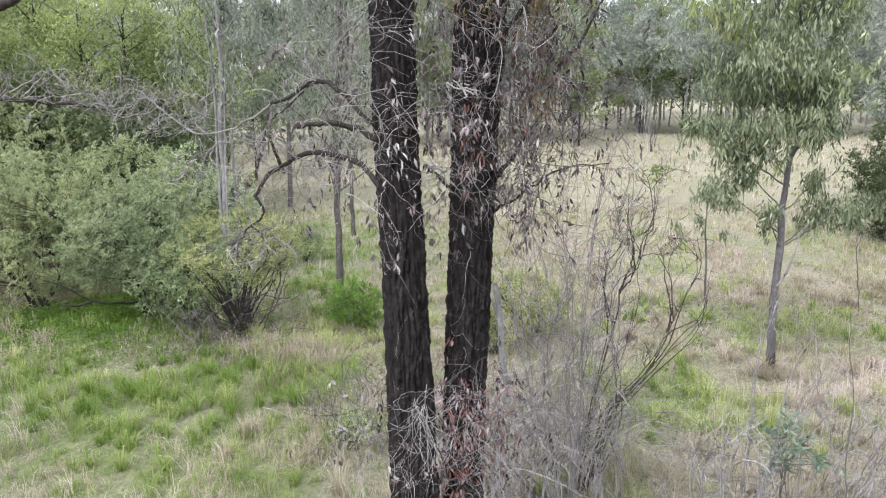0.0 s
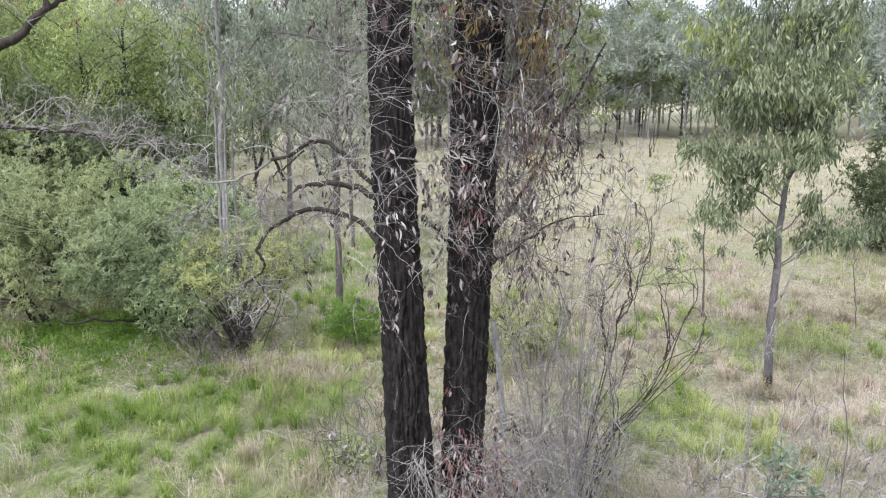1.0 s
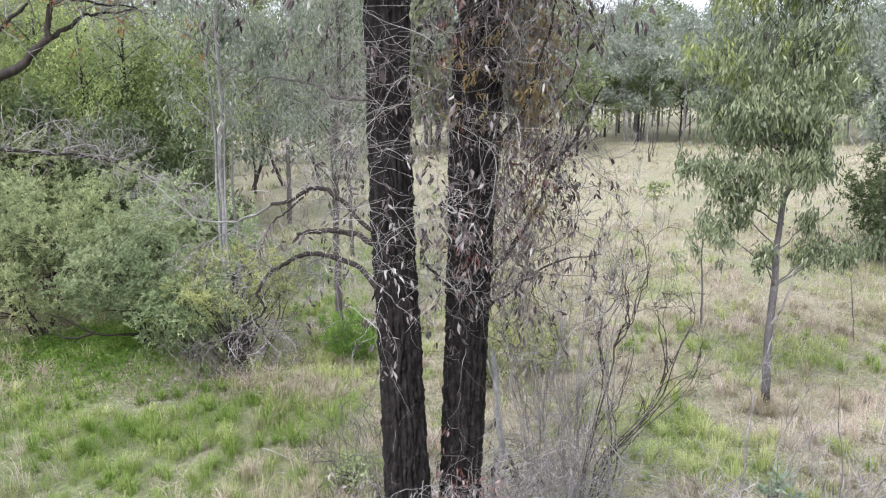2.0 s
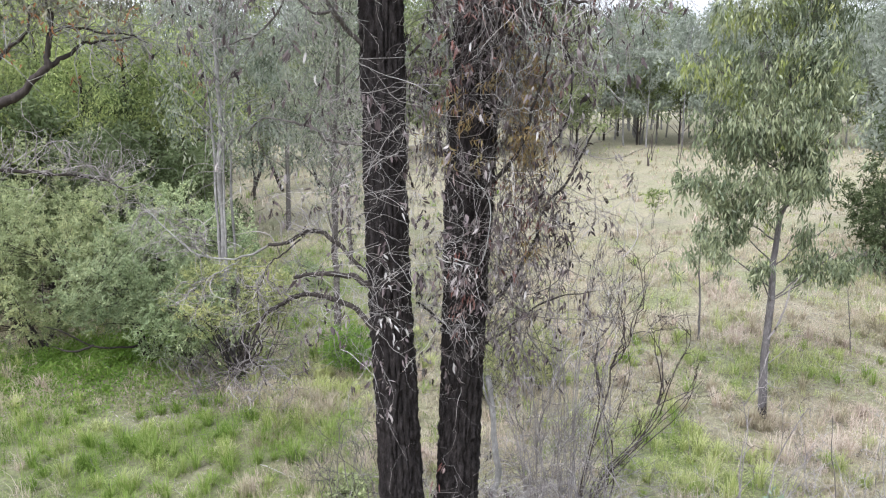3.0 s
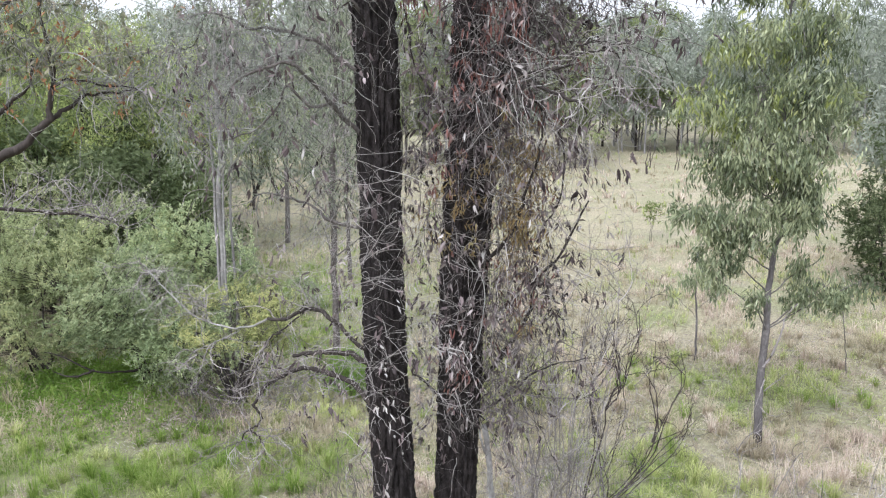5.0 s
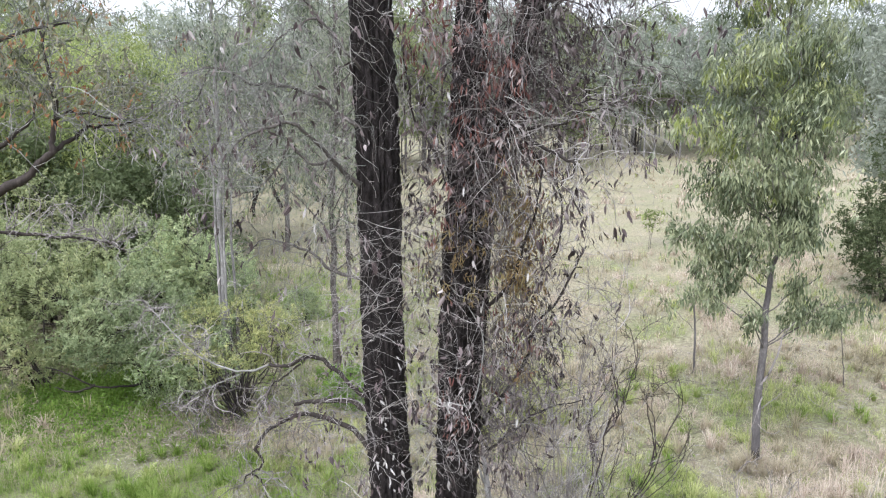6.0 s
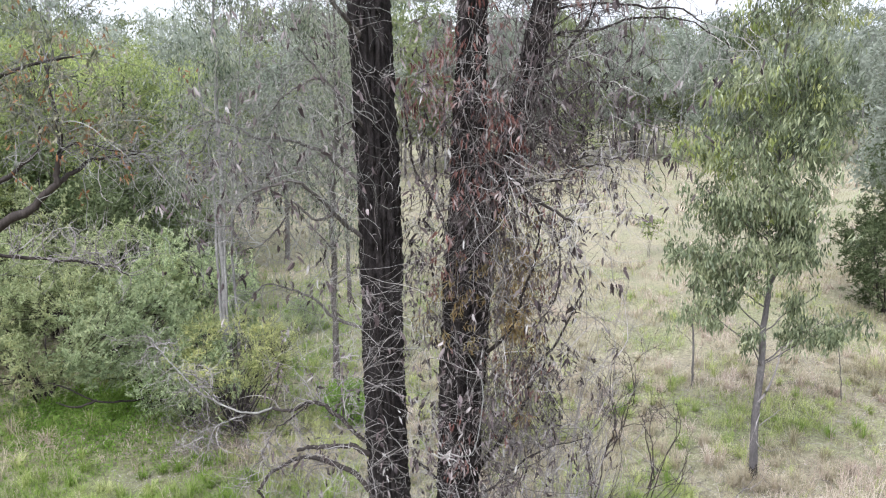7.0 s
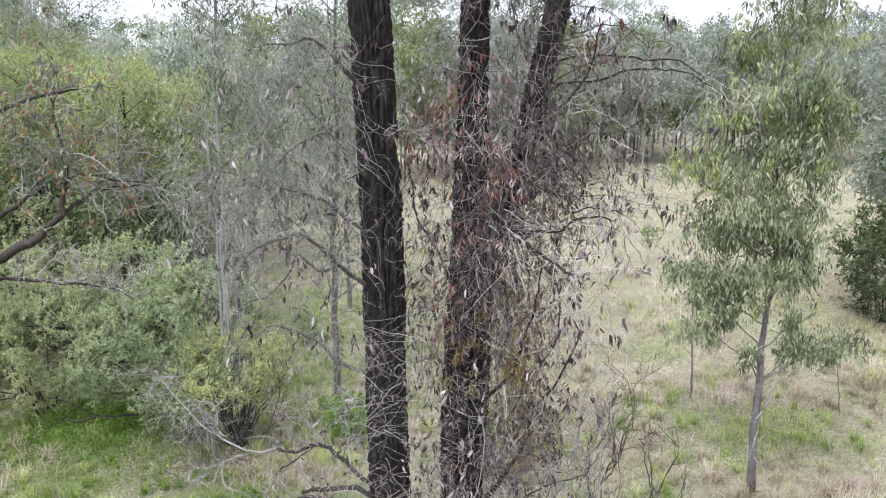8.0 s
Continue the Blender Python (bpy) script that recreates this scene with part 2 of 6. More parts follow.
M_LIMELEAF = leaf_material("yellow_green_leaf", [(0.105, 0.14, 0.05), (0.24, 0.295, 0.11), (0.41, 0.45, 0.18)], 0.6, 0.5, 0.4)
M_ACACIA = leaf_material("acacia_leaf", [(0.17, 0.21, 0.095), (0.30, 0.35, 0.175), (0.42, 0.465, 0.255), (0.53, 0.55, 0.28)], 0.5, 0.5, 0.7)
M_GREYACACIA = leaf_material("grey_acacia_leaf", [(0.13, 0.175, 0.085), (0.25, 0.31, 0.17), (0.37, 0.43, 0.24), (0.48, 0.52, 0.30)], 0.5, 0.5, 0.7)
M_WATTLE = leaf_material("wattle_leaf", [(0.15, 0.176, 0.072), (0.27, 0.302, 0.13), (0.395, 0.41, 0.18), (0.49, 0.485, 0.21)], 0.5, 0.5, 0.9)
M_BLUELEAF = leaf_material("blue_green_leaf", [(0.09, 0.13, 0.085), (0.16, 0.21, 0.15), (0.25, 0.30, 0.23)], 0.5, 0.35, 1)
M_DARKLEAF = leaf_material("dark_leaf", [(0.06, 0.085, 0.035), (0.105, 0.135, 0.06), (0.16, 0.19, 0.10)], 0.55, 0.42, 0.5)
M_FRESHLEAF = leaf_material("fresh_leaf", [(0.09, 0.165, 0.028), (0.15, 0.25, 0.042), (0.225, 0.34, 0.075)], 0.5, 0.45, 1.5)
M_LITTER = leaf_material("litter_leaf", [(0.10, 0.08, 0.07), (0.18, 0.145, 0.125), (0.26, 0.22, 0.19), (0.40, 0.36, 0.33)], 0.7, 0.1, 0.5)
M_GREENGRASS = leaf_material("green_grass", [(0.095, 0.16, 0.024), (0.16, 0.25, 0.044), (0.25, 0.335, 0.082), (0.37, 0.4, 0.17)], 0.6, 0.45, 0.6)
M_PALEGREEN = leaf_material("yellow_green_grass", [(0.17, 0.215, 0.06), (0.28, 0.325, 0.105), (0.39, 0.43, 0.17), (0.48, 0.48, 0.25)], 0.6, 0.45, 0.6)
M_PINKGRASS = leaf_material("reddish_seed_grass", [(0.24, 0.19, 0.15), (0.37, 0.30, 0.245), (0.48, 0.40, 0.335), (0.56, 0.50, 0.42)], 0.7, 0.4, 0.35)
M_DRYGRASS = leaf_material("dry_grass", [(0.235, 0.206, 0.128), (0.37, 0.33, 0.222), (0.51, 0.458, 0.33), (0.435, 0.36, 0.29)], 0.7, 0.4, 0.35)


def ground_material():
    m, n, l = nodes_of("grassy_soil")
    at = n.new("ShaderNodeAttribute")
    at.attribute_name = "fresh"
    big = noise_of(n, l, 0.5, 5)
    small = noise_of(n, l, 9, 6, rough=0.75)
    fine = noise_of(n, l, 60, 4, rough=0.8)
    straw = ramp(n, l, small, [(0.3, (0.12, 0.103, 0.074)), (0.5, (0.265, 0.23, 0.158)), (0.7, (0.39, 0.343, 0.255))])
    green = ramp(n, l, small, [(0.3, (0.045, 0.055, 0.02)), (0.5, (0.115, 0.15, 0.045)), (0.72, (0.22, 0.275, 0.085))])
    soil = ramp(n, l, fine, [(0.3, (0.13, 0.105, 0.085)), (0.7, (0.33, 0.28, 0.235))])
    mx = n.new("ShaderNodeMix")
    mx.data_type = "RGBA"
    l.new(at.outputs["Fac"], mx.inputs["Factor"])
    # broad olive drifts in the straw
    drift = ramp(n, l, noise_of(n, l, 0.16, 5, (1, 2.2, 1)), [(0.42, (0, 0, 0)), (0.62, (0.6, 0.6, 0.6))])
    olive = ramp(n, l, small, [(0.3, (0.095, 0.088, 0.05)), (0.7, (0.27, 0.25, 0.16))])
    mx0 = n.new("ShaderNodeMix")
    mx0.data_type = "RGBA"
    l.new(drift, mx0.inputs["Factor"])
    l.new(straw, mx0.inputs["A"])
    l.new(olive, mx0.inputs["B"])
    l.new(mx0.outputs["Result"], mx.inputs["A"])
    l.new(green, mx.inputs["B"])
    bare = ramp(n, l, big, [(0.54, (0, 0, 0)), (0.68, (0.5, 0.5, 0.5))])
    mx2 = n.new("ShaderNodeMix")
    mx2.data_type = "RGBA"
    l.new(bare, mx2.inputs["Factor"])
    l.new(mx.outputs["Result"], mx2.inputs["A"])
    l.new(soil, mx2.inputs["B"])
    p = n["Principled BSDF"]
    l.new(mx2.outputs["Result"], p.inputs["Base Color"])
    p.inputs["Roughness"].default_value = 0.95
    bp = n.new("ShaderNodeBump")
    bp.inputs["Strength"].default_value, bp.inputs["Distance"].default_value = 0.8, 0.05
    l.new(fine, bp.inputs["Height"])
    l.new(bp.outputs[0], p.inputs["Normal"])
    return m


M_GROUND = ground_material()

# ---- ground ----
def build_ground():
    def steps(a, b, s, far):
        mid = list(np.arange(a, b, s))
        out, inn, g = [], [], s
        x, y = a, mid[-1]
        while x > -far or y < far:
            g *= 1.35
            x, y = x - g, y + g
            inn.append(x), out.append(y)
        return np.array(inn[::-1] + mid + out)
    xs, ys = steps(-26, 30, 0.5, 1500), steps(2, 60, 0.5, 1500)
    gx, gy = np.meshgrid(xs, ys)
    v = np.stack([gx, gy, ground_z(gx, gy)], -1)
    idx = np.arange(gx.size).reshape(gx.shape)
    q = np.stack([idx[:-1, :-1], idx[:-1, 1:], idx[1:, 1:], idx[1:, :-1]], -1)
    geo = Geo()
    geo.add(v, q)
    ob = part("ground", geo, M_GROUND, None, smooth=True)
    a = ob.data.attributes.new("fresh", "FLOAT", "POINT")
    a.data.foreach_set("value", greenness(gx, gy).astype(np.float32).ravel())
    tagged(ob, "grassy bushland ground with straw, soil and green patches", "ground", kind="structure")


build_ground()


def blades(geo, x, y, height, width, lean):
    k = len(x)
    z = ground_z(x, y) - 0.01
    a = rng.uniform(0, 2 * np.pi, k)
    s = np.stack([np.cos(a), np.sin(a), 0 * a], -1)
    o = np.stack([-np.sin(a), np.cos(a), 0 * a], -1) * (lean * rng.uniform(0.2, 1.3, k))[:, None]
    base = np.stack([x, y, z], -1)
    up = np.array([0, 0, 1.0])
    h, w = np.asarray(height)[:, None], np.broadcast_to(width, k)[:, None]
    mid = base + up * h * 0.6 + o * h * 0.35
    tip = base + up * h * (1 - 0.3 * np.clip(lean, 0, 1))[:, None] + o * h
    v = np.stack([base - s * w / 2, base + s * w / 2, mid + s * w * 0.4, mid - s * w * 0.4, tip], 1)
    i = np.arange(k)[:, None] * 5
    geo.add(v, i + np.array([0, 1, 2, 3]), i + np.array([3, 2, 4]))


def tussocks(geo, tx, ty, per, height):
    """Round tufts: many fine blades that spring from one foot and arch over on all sides."""
    k = len(tx) * per
    foot = np.repeat(np.stack([tx, ty, ground_z(tx, ty) - 0.02], -1), per, 0)
    a = rng.uniform(0, 2 * np.pi, k)
    o = np.stack([np.cos(a), np.sin(a), 0 * a], -1)
    s = np.stack([-np.sin(a), np.cos(a), 0 * a], -1)
    h = (np.repeat(rng.uniform(0.55, 1.15, len(tx)), per) * height * rng.uniform(0.55, 1.1, k))[:, None]
    out = (rng.uniform(0.05, 1.0, k) ** 0.8)[:, None]
    base = foot + o * rng.uniform(0, 0.09, (k, 1))
    up = np.array([0, 0, 1.0])
    m1 = base + up * h * (0.52 - 0.08 * out) + o * h * 0.22 * out
    m2 = base + up * h * (0.86 - 0.28 * out) + o * h * 0.55 * out
    tip = base + up * h * (1.0 - 0.62 * out) + o * h * 0.92 * out
    w = rng.uniform(0.0035, 0.0065, (k, 1))
    v = np.stack([base - s * w, base + s * w, m1 + s * w, m1 - s * w, m2 + s * w * 0.7, m2 - s * w * 0.7, tip], 1)
    i = np.arange(k)[:, None] * 7
    geo.add(v, np.concatenate([i + np.array([0, 1, 2, 3]), i + np.array([3, 2, 4, 5])]), i + np.array([5, 4, 6]))


def scatter(y0, y1, per_m2, spread=0.66):
    k = int(per_m2 * (y1 ** 2 - y0 ** 2) * spread)
    y = np.sqrt(rng.uniform(y0 ** 2, y1 ** 2, k))
    return rng.uniform(-spread, spread, k) * y, y


def build_grass():
    fresh, pale, dry, pink = Geo(), Geo(), Geo(), Geo()
    for y0, y1, dens, per, w, size in ((9.3, 14, 27, 24, 0.0072, 0.85), (14, 21, 22, 16, 0.0105, 0.8), (21, 34, 12, 14, 0.013, 0.85), (34, 80, 1.2, 7, 0.042, 1.0)):
        tx, ty = scatter(y0, y1, dens)
        if y0 < 10:
            # sparser grass on the near side, round the trunks
            tx, ty = np.append(tx, rng.uniform(-6.5, 6.5, 1500)), np.append(ty, rng.uniform(-4, y0, 1500))
        cover = 0.5 + 0.35 * np.sin(1.7 * tx + 2 * np.sin(0.9 * ty)) * np.sin(1.3 * ty - 0.7 * tx) + 0.25 * np.sin(0.5 * tx - 0.8 * ty)
        keep = cover + 0.38 - 0.75 * along_track(tx, ty) > rng.uniform(0, 0.9, len(tx))
        tx, ty = tx[keep], ty[keep]
        g = greenness(tx, ty)
        tall = np.clip(0.7 + 0.5 * np.sin(1.1 * tx + 1.5 * np.sin(0.8 * ty)) * np.sin(0.9 * ty + 1) + 0.4 * rng.normal(size=len(tx)), 0.2, 1.9) * size
        isfresh = g > rng.uniform(0.08, 0.72, len(tx))
        lime = np.sin(0.8 * tx + 1.3 * np.sin(0.6 * ty)) + 0.35 * tx + rng.normal(size=len(tx)) * 0.8 > 0.9
        red = np.sin(0.9 * tx + 2.1 * np.sin(0.7 * ty) + 1) * np.sin(0.6 * ty + 0.8 * np.sin(0.5 * tx)) + rng.normal(size=len(tx)) * 0.35 > 0.3
        for geo, sel, hh in ((fresh, isfresh & ~lime, 0.38), (pale, isfresh & lime, 0.34), (dry, ~isfresh & ~red, 0.42), (pink, ~isfresh & red, 0.46)):
            k = int(sel.sum())
            wide = np.repeat(rng.uniform(0.03, 0.12, k), per)
            x = np.repeat(tx[sel], per) + rng.normal(size=k * per) * wide
            y = np.repeat(ty[sel], per) + rng.normal(size=k * per) * wide
            h = np.repeat(tall[sel], per) * hh * rng.uniform(0.4, 1.2, k * per)
            lean = np.repeat(rng.uniform(0.25, 1.0, k), per) + rng.uniform(0, 0.6, k * per)
            blades(geo, x, y, h, w * rng.uniform(0.6, 1.4, k * per), lean)
    for geo, n, hh in ((dry, 260, 0.58), (pink, 90, 0.56), (pale, 120, 0.5), (fresh, 130, 0.46)):
        tx, ty = scatter(9.5, 22, n / (22 ** 2 - 9.5 ** 2) / 0.66)
        if geo is dry:
            tx, ty = np.append(tx, rng.normal(-3.2, 1.2, 40)), np.append(ty, rng.normal(15.0, 1.0, 40))
        if geo is fresh:
            tx, ty = np.append(tx, rng.normal(-5.6, 1.6, 90)), np.append(ty, rng.normal(13.0, 1.2, 90))
        if geo is pale:
            tx, ty = np.append(tx, rng.normal(4.6, 1.0, 40)), np.append(ty, rng.normal(12.8, 1.0, 40))
        if geo is dry or geo is pink:
            thin = greenness(tx, ty) < 0.42
            tx, ty = tx[thin], ty[thin]
        else:
            lush = greenness(tx, ty) > (0.3 if geo is fresh else 0.15)
            tx, ty = tx[lush], ty[lush]
        if geo is pale:
            tx, ty = np.append(tx, rng.normal(-2.9, 0.9, 60)), np.append(ty, rng.normal(16.3, 1.1, 60))
        if geo is dry:
            # a ring of short dead grass round the young gum's foot
            tx, ty = np.append(tx, 6.74 + rng.normal(size=14) * 0.16), np.append(ty, 14.3 + rng.normal(size=14) * 0.12)
        tussocks(geo, tx, ty, 64, hh)
    tagged(part("green_grass", fresh, M_GREENGRASS), "tufts of fresh green grass growing from the ground", "grass", kind="stuff")
    tagged(part("pale_grass", pale, M_PALEGREEN), "tufts of pale yellow-green grass on the ground", "grass", kind="stuff")
    tagged(part("seed_grass", pink, M_PINKGRASS), "tufts of reddish dry seed grass on the ground", "grass", kind="stuff")
    tagged(part("dry_grass", dry, M_DRYGRASS), "tufts of straw-coloured dry grass on the ground", "grass", kind="stuff")


build_grass()


def build_litter():
    herb, dead, sticks = Geo(), Geo(), Geo()
    k = 11000
    far_half = rng.uniform(size=k) < 0.55
    x = np.where(far_half, -9.0, -9.3) + rng.normal(size=k) * np.where(far_half, 1.1, 1.7)
    y = np.where(far_half, 18.3, 16.6) + rng.normal(size=k) * 0.8
    p = np.stack([x, y, ground_z(x, y) + rng.uniform(0.02, 0.22, k)], -1)
    leaves(herb, p, rng.normal(size=(k, 3)) + [0, 0, 0.5], rng.uniform(0.05, 0.11, k), 0.04, 0.2)
    k = 14000
    x, y = scatter(9, 30, 14000 / (30 ** 2 - 81) / 0.66)
    x, y = np.append(x, rng.uniform(4, 14, 7000)), np.append(y, rng.uniform(9.5, 22, 7000))
    x, y = np.append(x, -4.9 + rng.normal(size=4000) * 1.1), np.append(y, 15.6 + rng.normal(size=4000) * 0.6)
    k = len(x)
    p = np.stack([x, y, ground_z(x, y) + rng.uniform(0.01, 0.08, k)], -1)
    leaves(dead, p, rng.normal(size=(k, 3)) * [1, 1, 0.25], rng.uniform(0.05, 0.11, k), rng.uniform(0.015, 0.03, k), 0.3, 0.1)
    x, y = scatter(9.5, 26, 1.6)
    x, y = np.append(x, rng.uniform(4, 13, 350)), np.append(y, rng.uniform(9.5, 20, 350))
    k = len(x)
    p = np.stack([x, y, ground_z(x, y) + 0.03], -1)
    sprays(sticks, p, rng.normal(size=(k, 3)) * [1, 1, 0.15], rng.uniform(0.2, 1.1, k), 0.006, 6, 0.4)
    tagged(part("ground_herb", herb, M_FRESHLEAF), "low bright green broad-leaved herbs under shrubs", "herb", kind="stuff")
    tagged(part("leaf_litter", dead, M_LITTER), "grey and brown fallen leaves on the ground", "leaf litter", kind="stuff")
    tagged(part("fallen_twig", sticks, M_DEADTWIG), "pale dead twigs lying in the grass", "twig", kind="stuff")


build_litter()


# ---- the two ironbarks ----
def cells(U, Z, around, per_m, seed):
    """Smooth random field between -1 and 1 that closes round the trunk."""
    g = np.random.default_rng(seed).uniform(-1, 1, (around, 400))
    x, y = U / (2 * np.pi) * around, np.clip(Z + 0.5, 0, 30) * per_m
    i, j = np.floor(x).astype(int), np.floor(y).astype(int)
    a, b = x - i, y - j
    a, b = a * a * (3 - 2 * a), b * b * (3 - 2 * b)
    i0, i1, j0, j1 = i % around, (i + 1) % around, j % 400, (j + 1) % 400
    return (g[i0, j0] * (1 - a) + g[i1, j0] * a) * (1 - b) + (g[i0, j1] * (1 - a) + g[i1, j1] * a) * b


def bark_trunk(geo, points, radii, z0, z1, dz, ridges, seed, depth=0.046, around=150):
    """A trunk with deep furrows: a net of long ridges and short cross cracks."""
    pts, rad = np.asarray(points, float), np.asarray(radii, float)
    zs = np.concatenate([np.arange(pts[0, 2], z0, 0.2), np.arange(z0, z1, dz), np.arange(z1, pts[-1, 2] + 0.1, 0.2)])
    dense = curve(np.column_stack([pts, rad]), 200)
    cx, cy, r = (np.interp(zs, dense[:, 2], dense[:, i]) for i in (0, 1, 3))
    u = np.linspace(0, 2 * np.pi, around, endpoint=False)
    Z, U = np.meshgrid(zs, u, indexing="ij")
    ph = seed * 1.7
    ring = 2 * np.pi
    V = U + 0.22 * cells(U, Z, 5, 0.8, seed + 20) + 0.15 * cells(U, Z, 12, 2.6, seed + 21) + 0.05 * cells(U, Z, 31, 9, seed + 22) + 0.03 * cells(U, Z, 60, 30, seed + 25)
    W = U + 0.30 * cells(U, Z, 6, 1.3, seed + 30) + 0.2 * cells(U, Z, 10, 3.4, seed + 31) + 0.04 * cells(U, Z, 50, 24, seed + 32)
    wide = 1 + 0.6 * cells(U, Z, 9, 2.2, seed + 23)
    f1 = np.clip(np.abs(np.sin(V * ridges / 2)) * 2.6 * wide, 0, 1) ** 0.85
    f2 = np.clip(np.abs(np.sin(W * (ridges // 2) / 2)) * 4.2 * (1 + 0.5 * cells(U, Z, 8, 3, seed + 33)), 0, 1)
    f3 = 0.6 * cells(U, Z, ridges * 3, 13, seed + 9) + 0.4 * cells(U, Z, 95, 34, seed + 10)
    # plates of unlike thickness, split by short cross cracks
    row = cells((V + 0.3) % ring, Z, ridges, 2.6, seed + 11)
    crack = np.clip(np.abs(np.sin(Z * 11 + 9 * cells(V % ring, Z, ridges, 1.2, seed + 12) + 3 * cells(U, Z, 40, 9, seed + 13))) * 5, 0, 1) ** 0.6
    hgt = depth * (np.minimum(f1, 0.25 + 0.75 * f2) * (0.62 + 0.09 * crack + 0.08 * row + 0.34 * f3) - 0.72)
    fl = 1 + 0.35 * np.exp(-zs / 0.35)
    R = r[:, None] * fl[:, None] * (1 + 0.035 * np.sin(2 * U + 0.6 * Z + ph)) + hgt
    v = np.stack([cx[:, None] + R * np.cos(U), cy[:, None] + R * np.sin(U), Z], -1)
    idx = np.arange(v.shape[0] * around).reshape(-1, around)
    nx = np.roll(idx, -1, 1)
    geo.add(v, np.stack([idx[:-1], nx[:-1], nx[1:], idx[1:]], -1))


def on_trunk(points, radii, k, bumps, off=0.03, front=0.0):
    """k places round a trunk, thick where the bumps (height, spread, weight) are, off metres clear of the bark. Returns places and outward ways."""
    pts = np.asarray(points, float)
    w = np.array([b[2] for b in bumps], float)
    i = rng.choice(len(bumps), k, p=w / w.sum())
    z = np.array([b[0] for b in bumps])[i] + rng.normal(size=k) * np.array([b[1] for b in bumps])[i]
    z = np.clip(z, 1.8, 9.8)
    cx, cy, r = np.interp(z, pts[:, 2], pts[:, 0]), np.interp(z, pts[:, 2], pts[:, 1]), np.interp(z, pts[:, 2], radii)
    a = rng.uniform(0, 2 * np.pi, k)
    o = unit(np.stack([np.cos(a), np.sin(a) - front, 0 * a], -1))
    return np.stack([cx, cy, z], -1) + o * (r * 1.02 + np.abs(rng.normal(size=k)) * off)[:, None], o


def curled(geo, p, d, length, width):
    """Many dry leaves at once: lance-shaped, bent along and folded across."""
    k = len(p)
    d = unit(d)
    s = unit(np.cross(d, rng.normal(size=(k, 3))))
    nrm = np.cross(s, d)
    L, W = np.broadcast_to(length, k)[:, None], np.broadcast_to(width, k)[:, None]
    bow = rng.normal(size=(k, 1)) * 0.16
    a = p + d * L * 0.28 + nrm * L * bow * 0.7
    b = p + d * L * 0.62 + nrm * L * bow
    tip = p + d * L + nrm * L * bow * 0.2
    twist = nrm * W * rng.uniform(-0.35, 0.35, (k, 1))
    v = np.stack([p, a + s * W * 0.46, a - s * W * 0.46 + twist, b + s * W * 0.42 - twist, b - s * W * 0.42, tip], 1)
    i = np.arange(k)[:, None] * 6
    geo.add(v, i + np.array([1, 3, 4, 2]), np.concatenate([i + np.array([0, 1, 2]), i + np.array([3, 5, 4])]))


def dangle(geo, paths, k, lo, length, width, per=3, loose=0.3):
    """Dry leaves hanging from twigs in small clusters."""
    p, _ = pick(paths, max(k // per, 1), lo)
    way = np.repeat(rng.normal(size=p.shape) * loose, per, 0)
    p = np.repeat(p, per, 0) + rng.normal(size=(len(p) * per, 3)) * [0.012, 0.012, 0.02]
    n = len(p)
    curled(geo, p, way + rng.normal(size=p.shape) * loose + [0, 0, -1], rng.uniform(*length, n), rng.uniform(*width, n))


def crown_above(geo, wood, at, spread, height, n_limb, n_leaf):
    tips = []
    for i in range(n_limb):
        a = 2 * np.pi * (i + rng.uniform(0, 0.7)) / n_limb
        e = np.array(at) + np.array([np.cos(a) * spread, np.sin(a) * spread, height * rng.uniform(0.5, 1)])
        m = (np.array(at) + e) / 2 + np.array([0, 0, 0.3])
        tips.append(limb(wood, [at, m, e], 0.05, 0.015, 10, 5))
    tips = np.array(tips)
    p, d = pick(tips, n_leaf // 25, 0.4)
    tw = sprays(wood, p, unit(rng.normal(size=p.shape)) + [0, 0, 0.2], rng.uniform(0.4, 0.9, len(p)), 0.006, sag=0.3)
    q, _ = pick(tw, n_leaf, 0.3)
    leaves(geo, q, rng.normal(size=q.shape) * 0.5 + [0, 0, -1], rng.uniform(0.08, 0.14, n_leaf), 0.02)


TRUNK_L = [(-0.11, 5.28, -0.1), (-0.17, 5.32, 1.2), (-0.226, 5.36, 2.83), (-0.304, 5.38, 4.8), (-0.354, 5.41, 6.2), (-0.374, 5.47, 7.73), (-0.439, 5.52, 9.34), (-0.546, 5.59, 12.6)]
RAD_L = [0.245, 0.214, 0.193, 0.167, 0.158, 0.15, 0.138, 0.071]
TRUNK_R = [(0.125, 5.6, -0.1), (0.14, 5.62, 1.0), (0.162, 5.66, 2.76), (0.216, 5.7, 4.68), (0.266, 5.7, 6.24), (0.309, 5.73, 7.19), (0.303, 5.76, 8.2), (0.325, 5.81, 9.4), (0.349, 5.88, 12.6)]
RAD_R = [0.24, 0.204, 0.18, 0.172, 0.18, 0.168, 0.12, 0.102, 0.054]
FORK_R = [(0.307, 5.73, 6.94), (0.468, 5.75, 7.49), (0.673, 5.76, 8.15), (0.853, 5.78, 8.97), (0.949, 5.81, 9.4), (1.489, 5.94, 12.6)]
RAD_F = [0.12, 0.12, 0.102, 0.096, 0.094, 0.048]


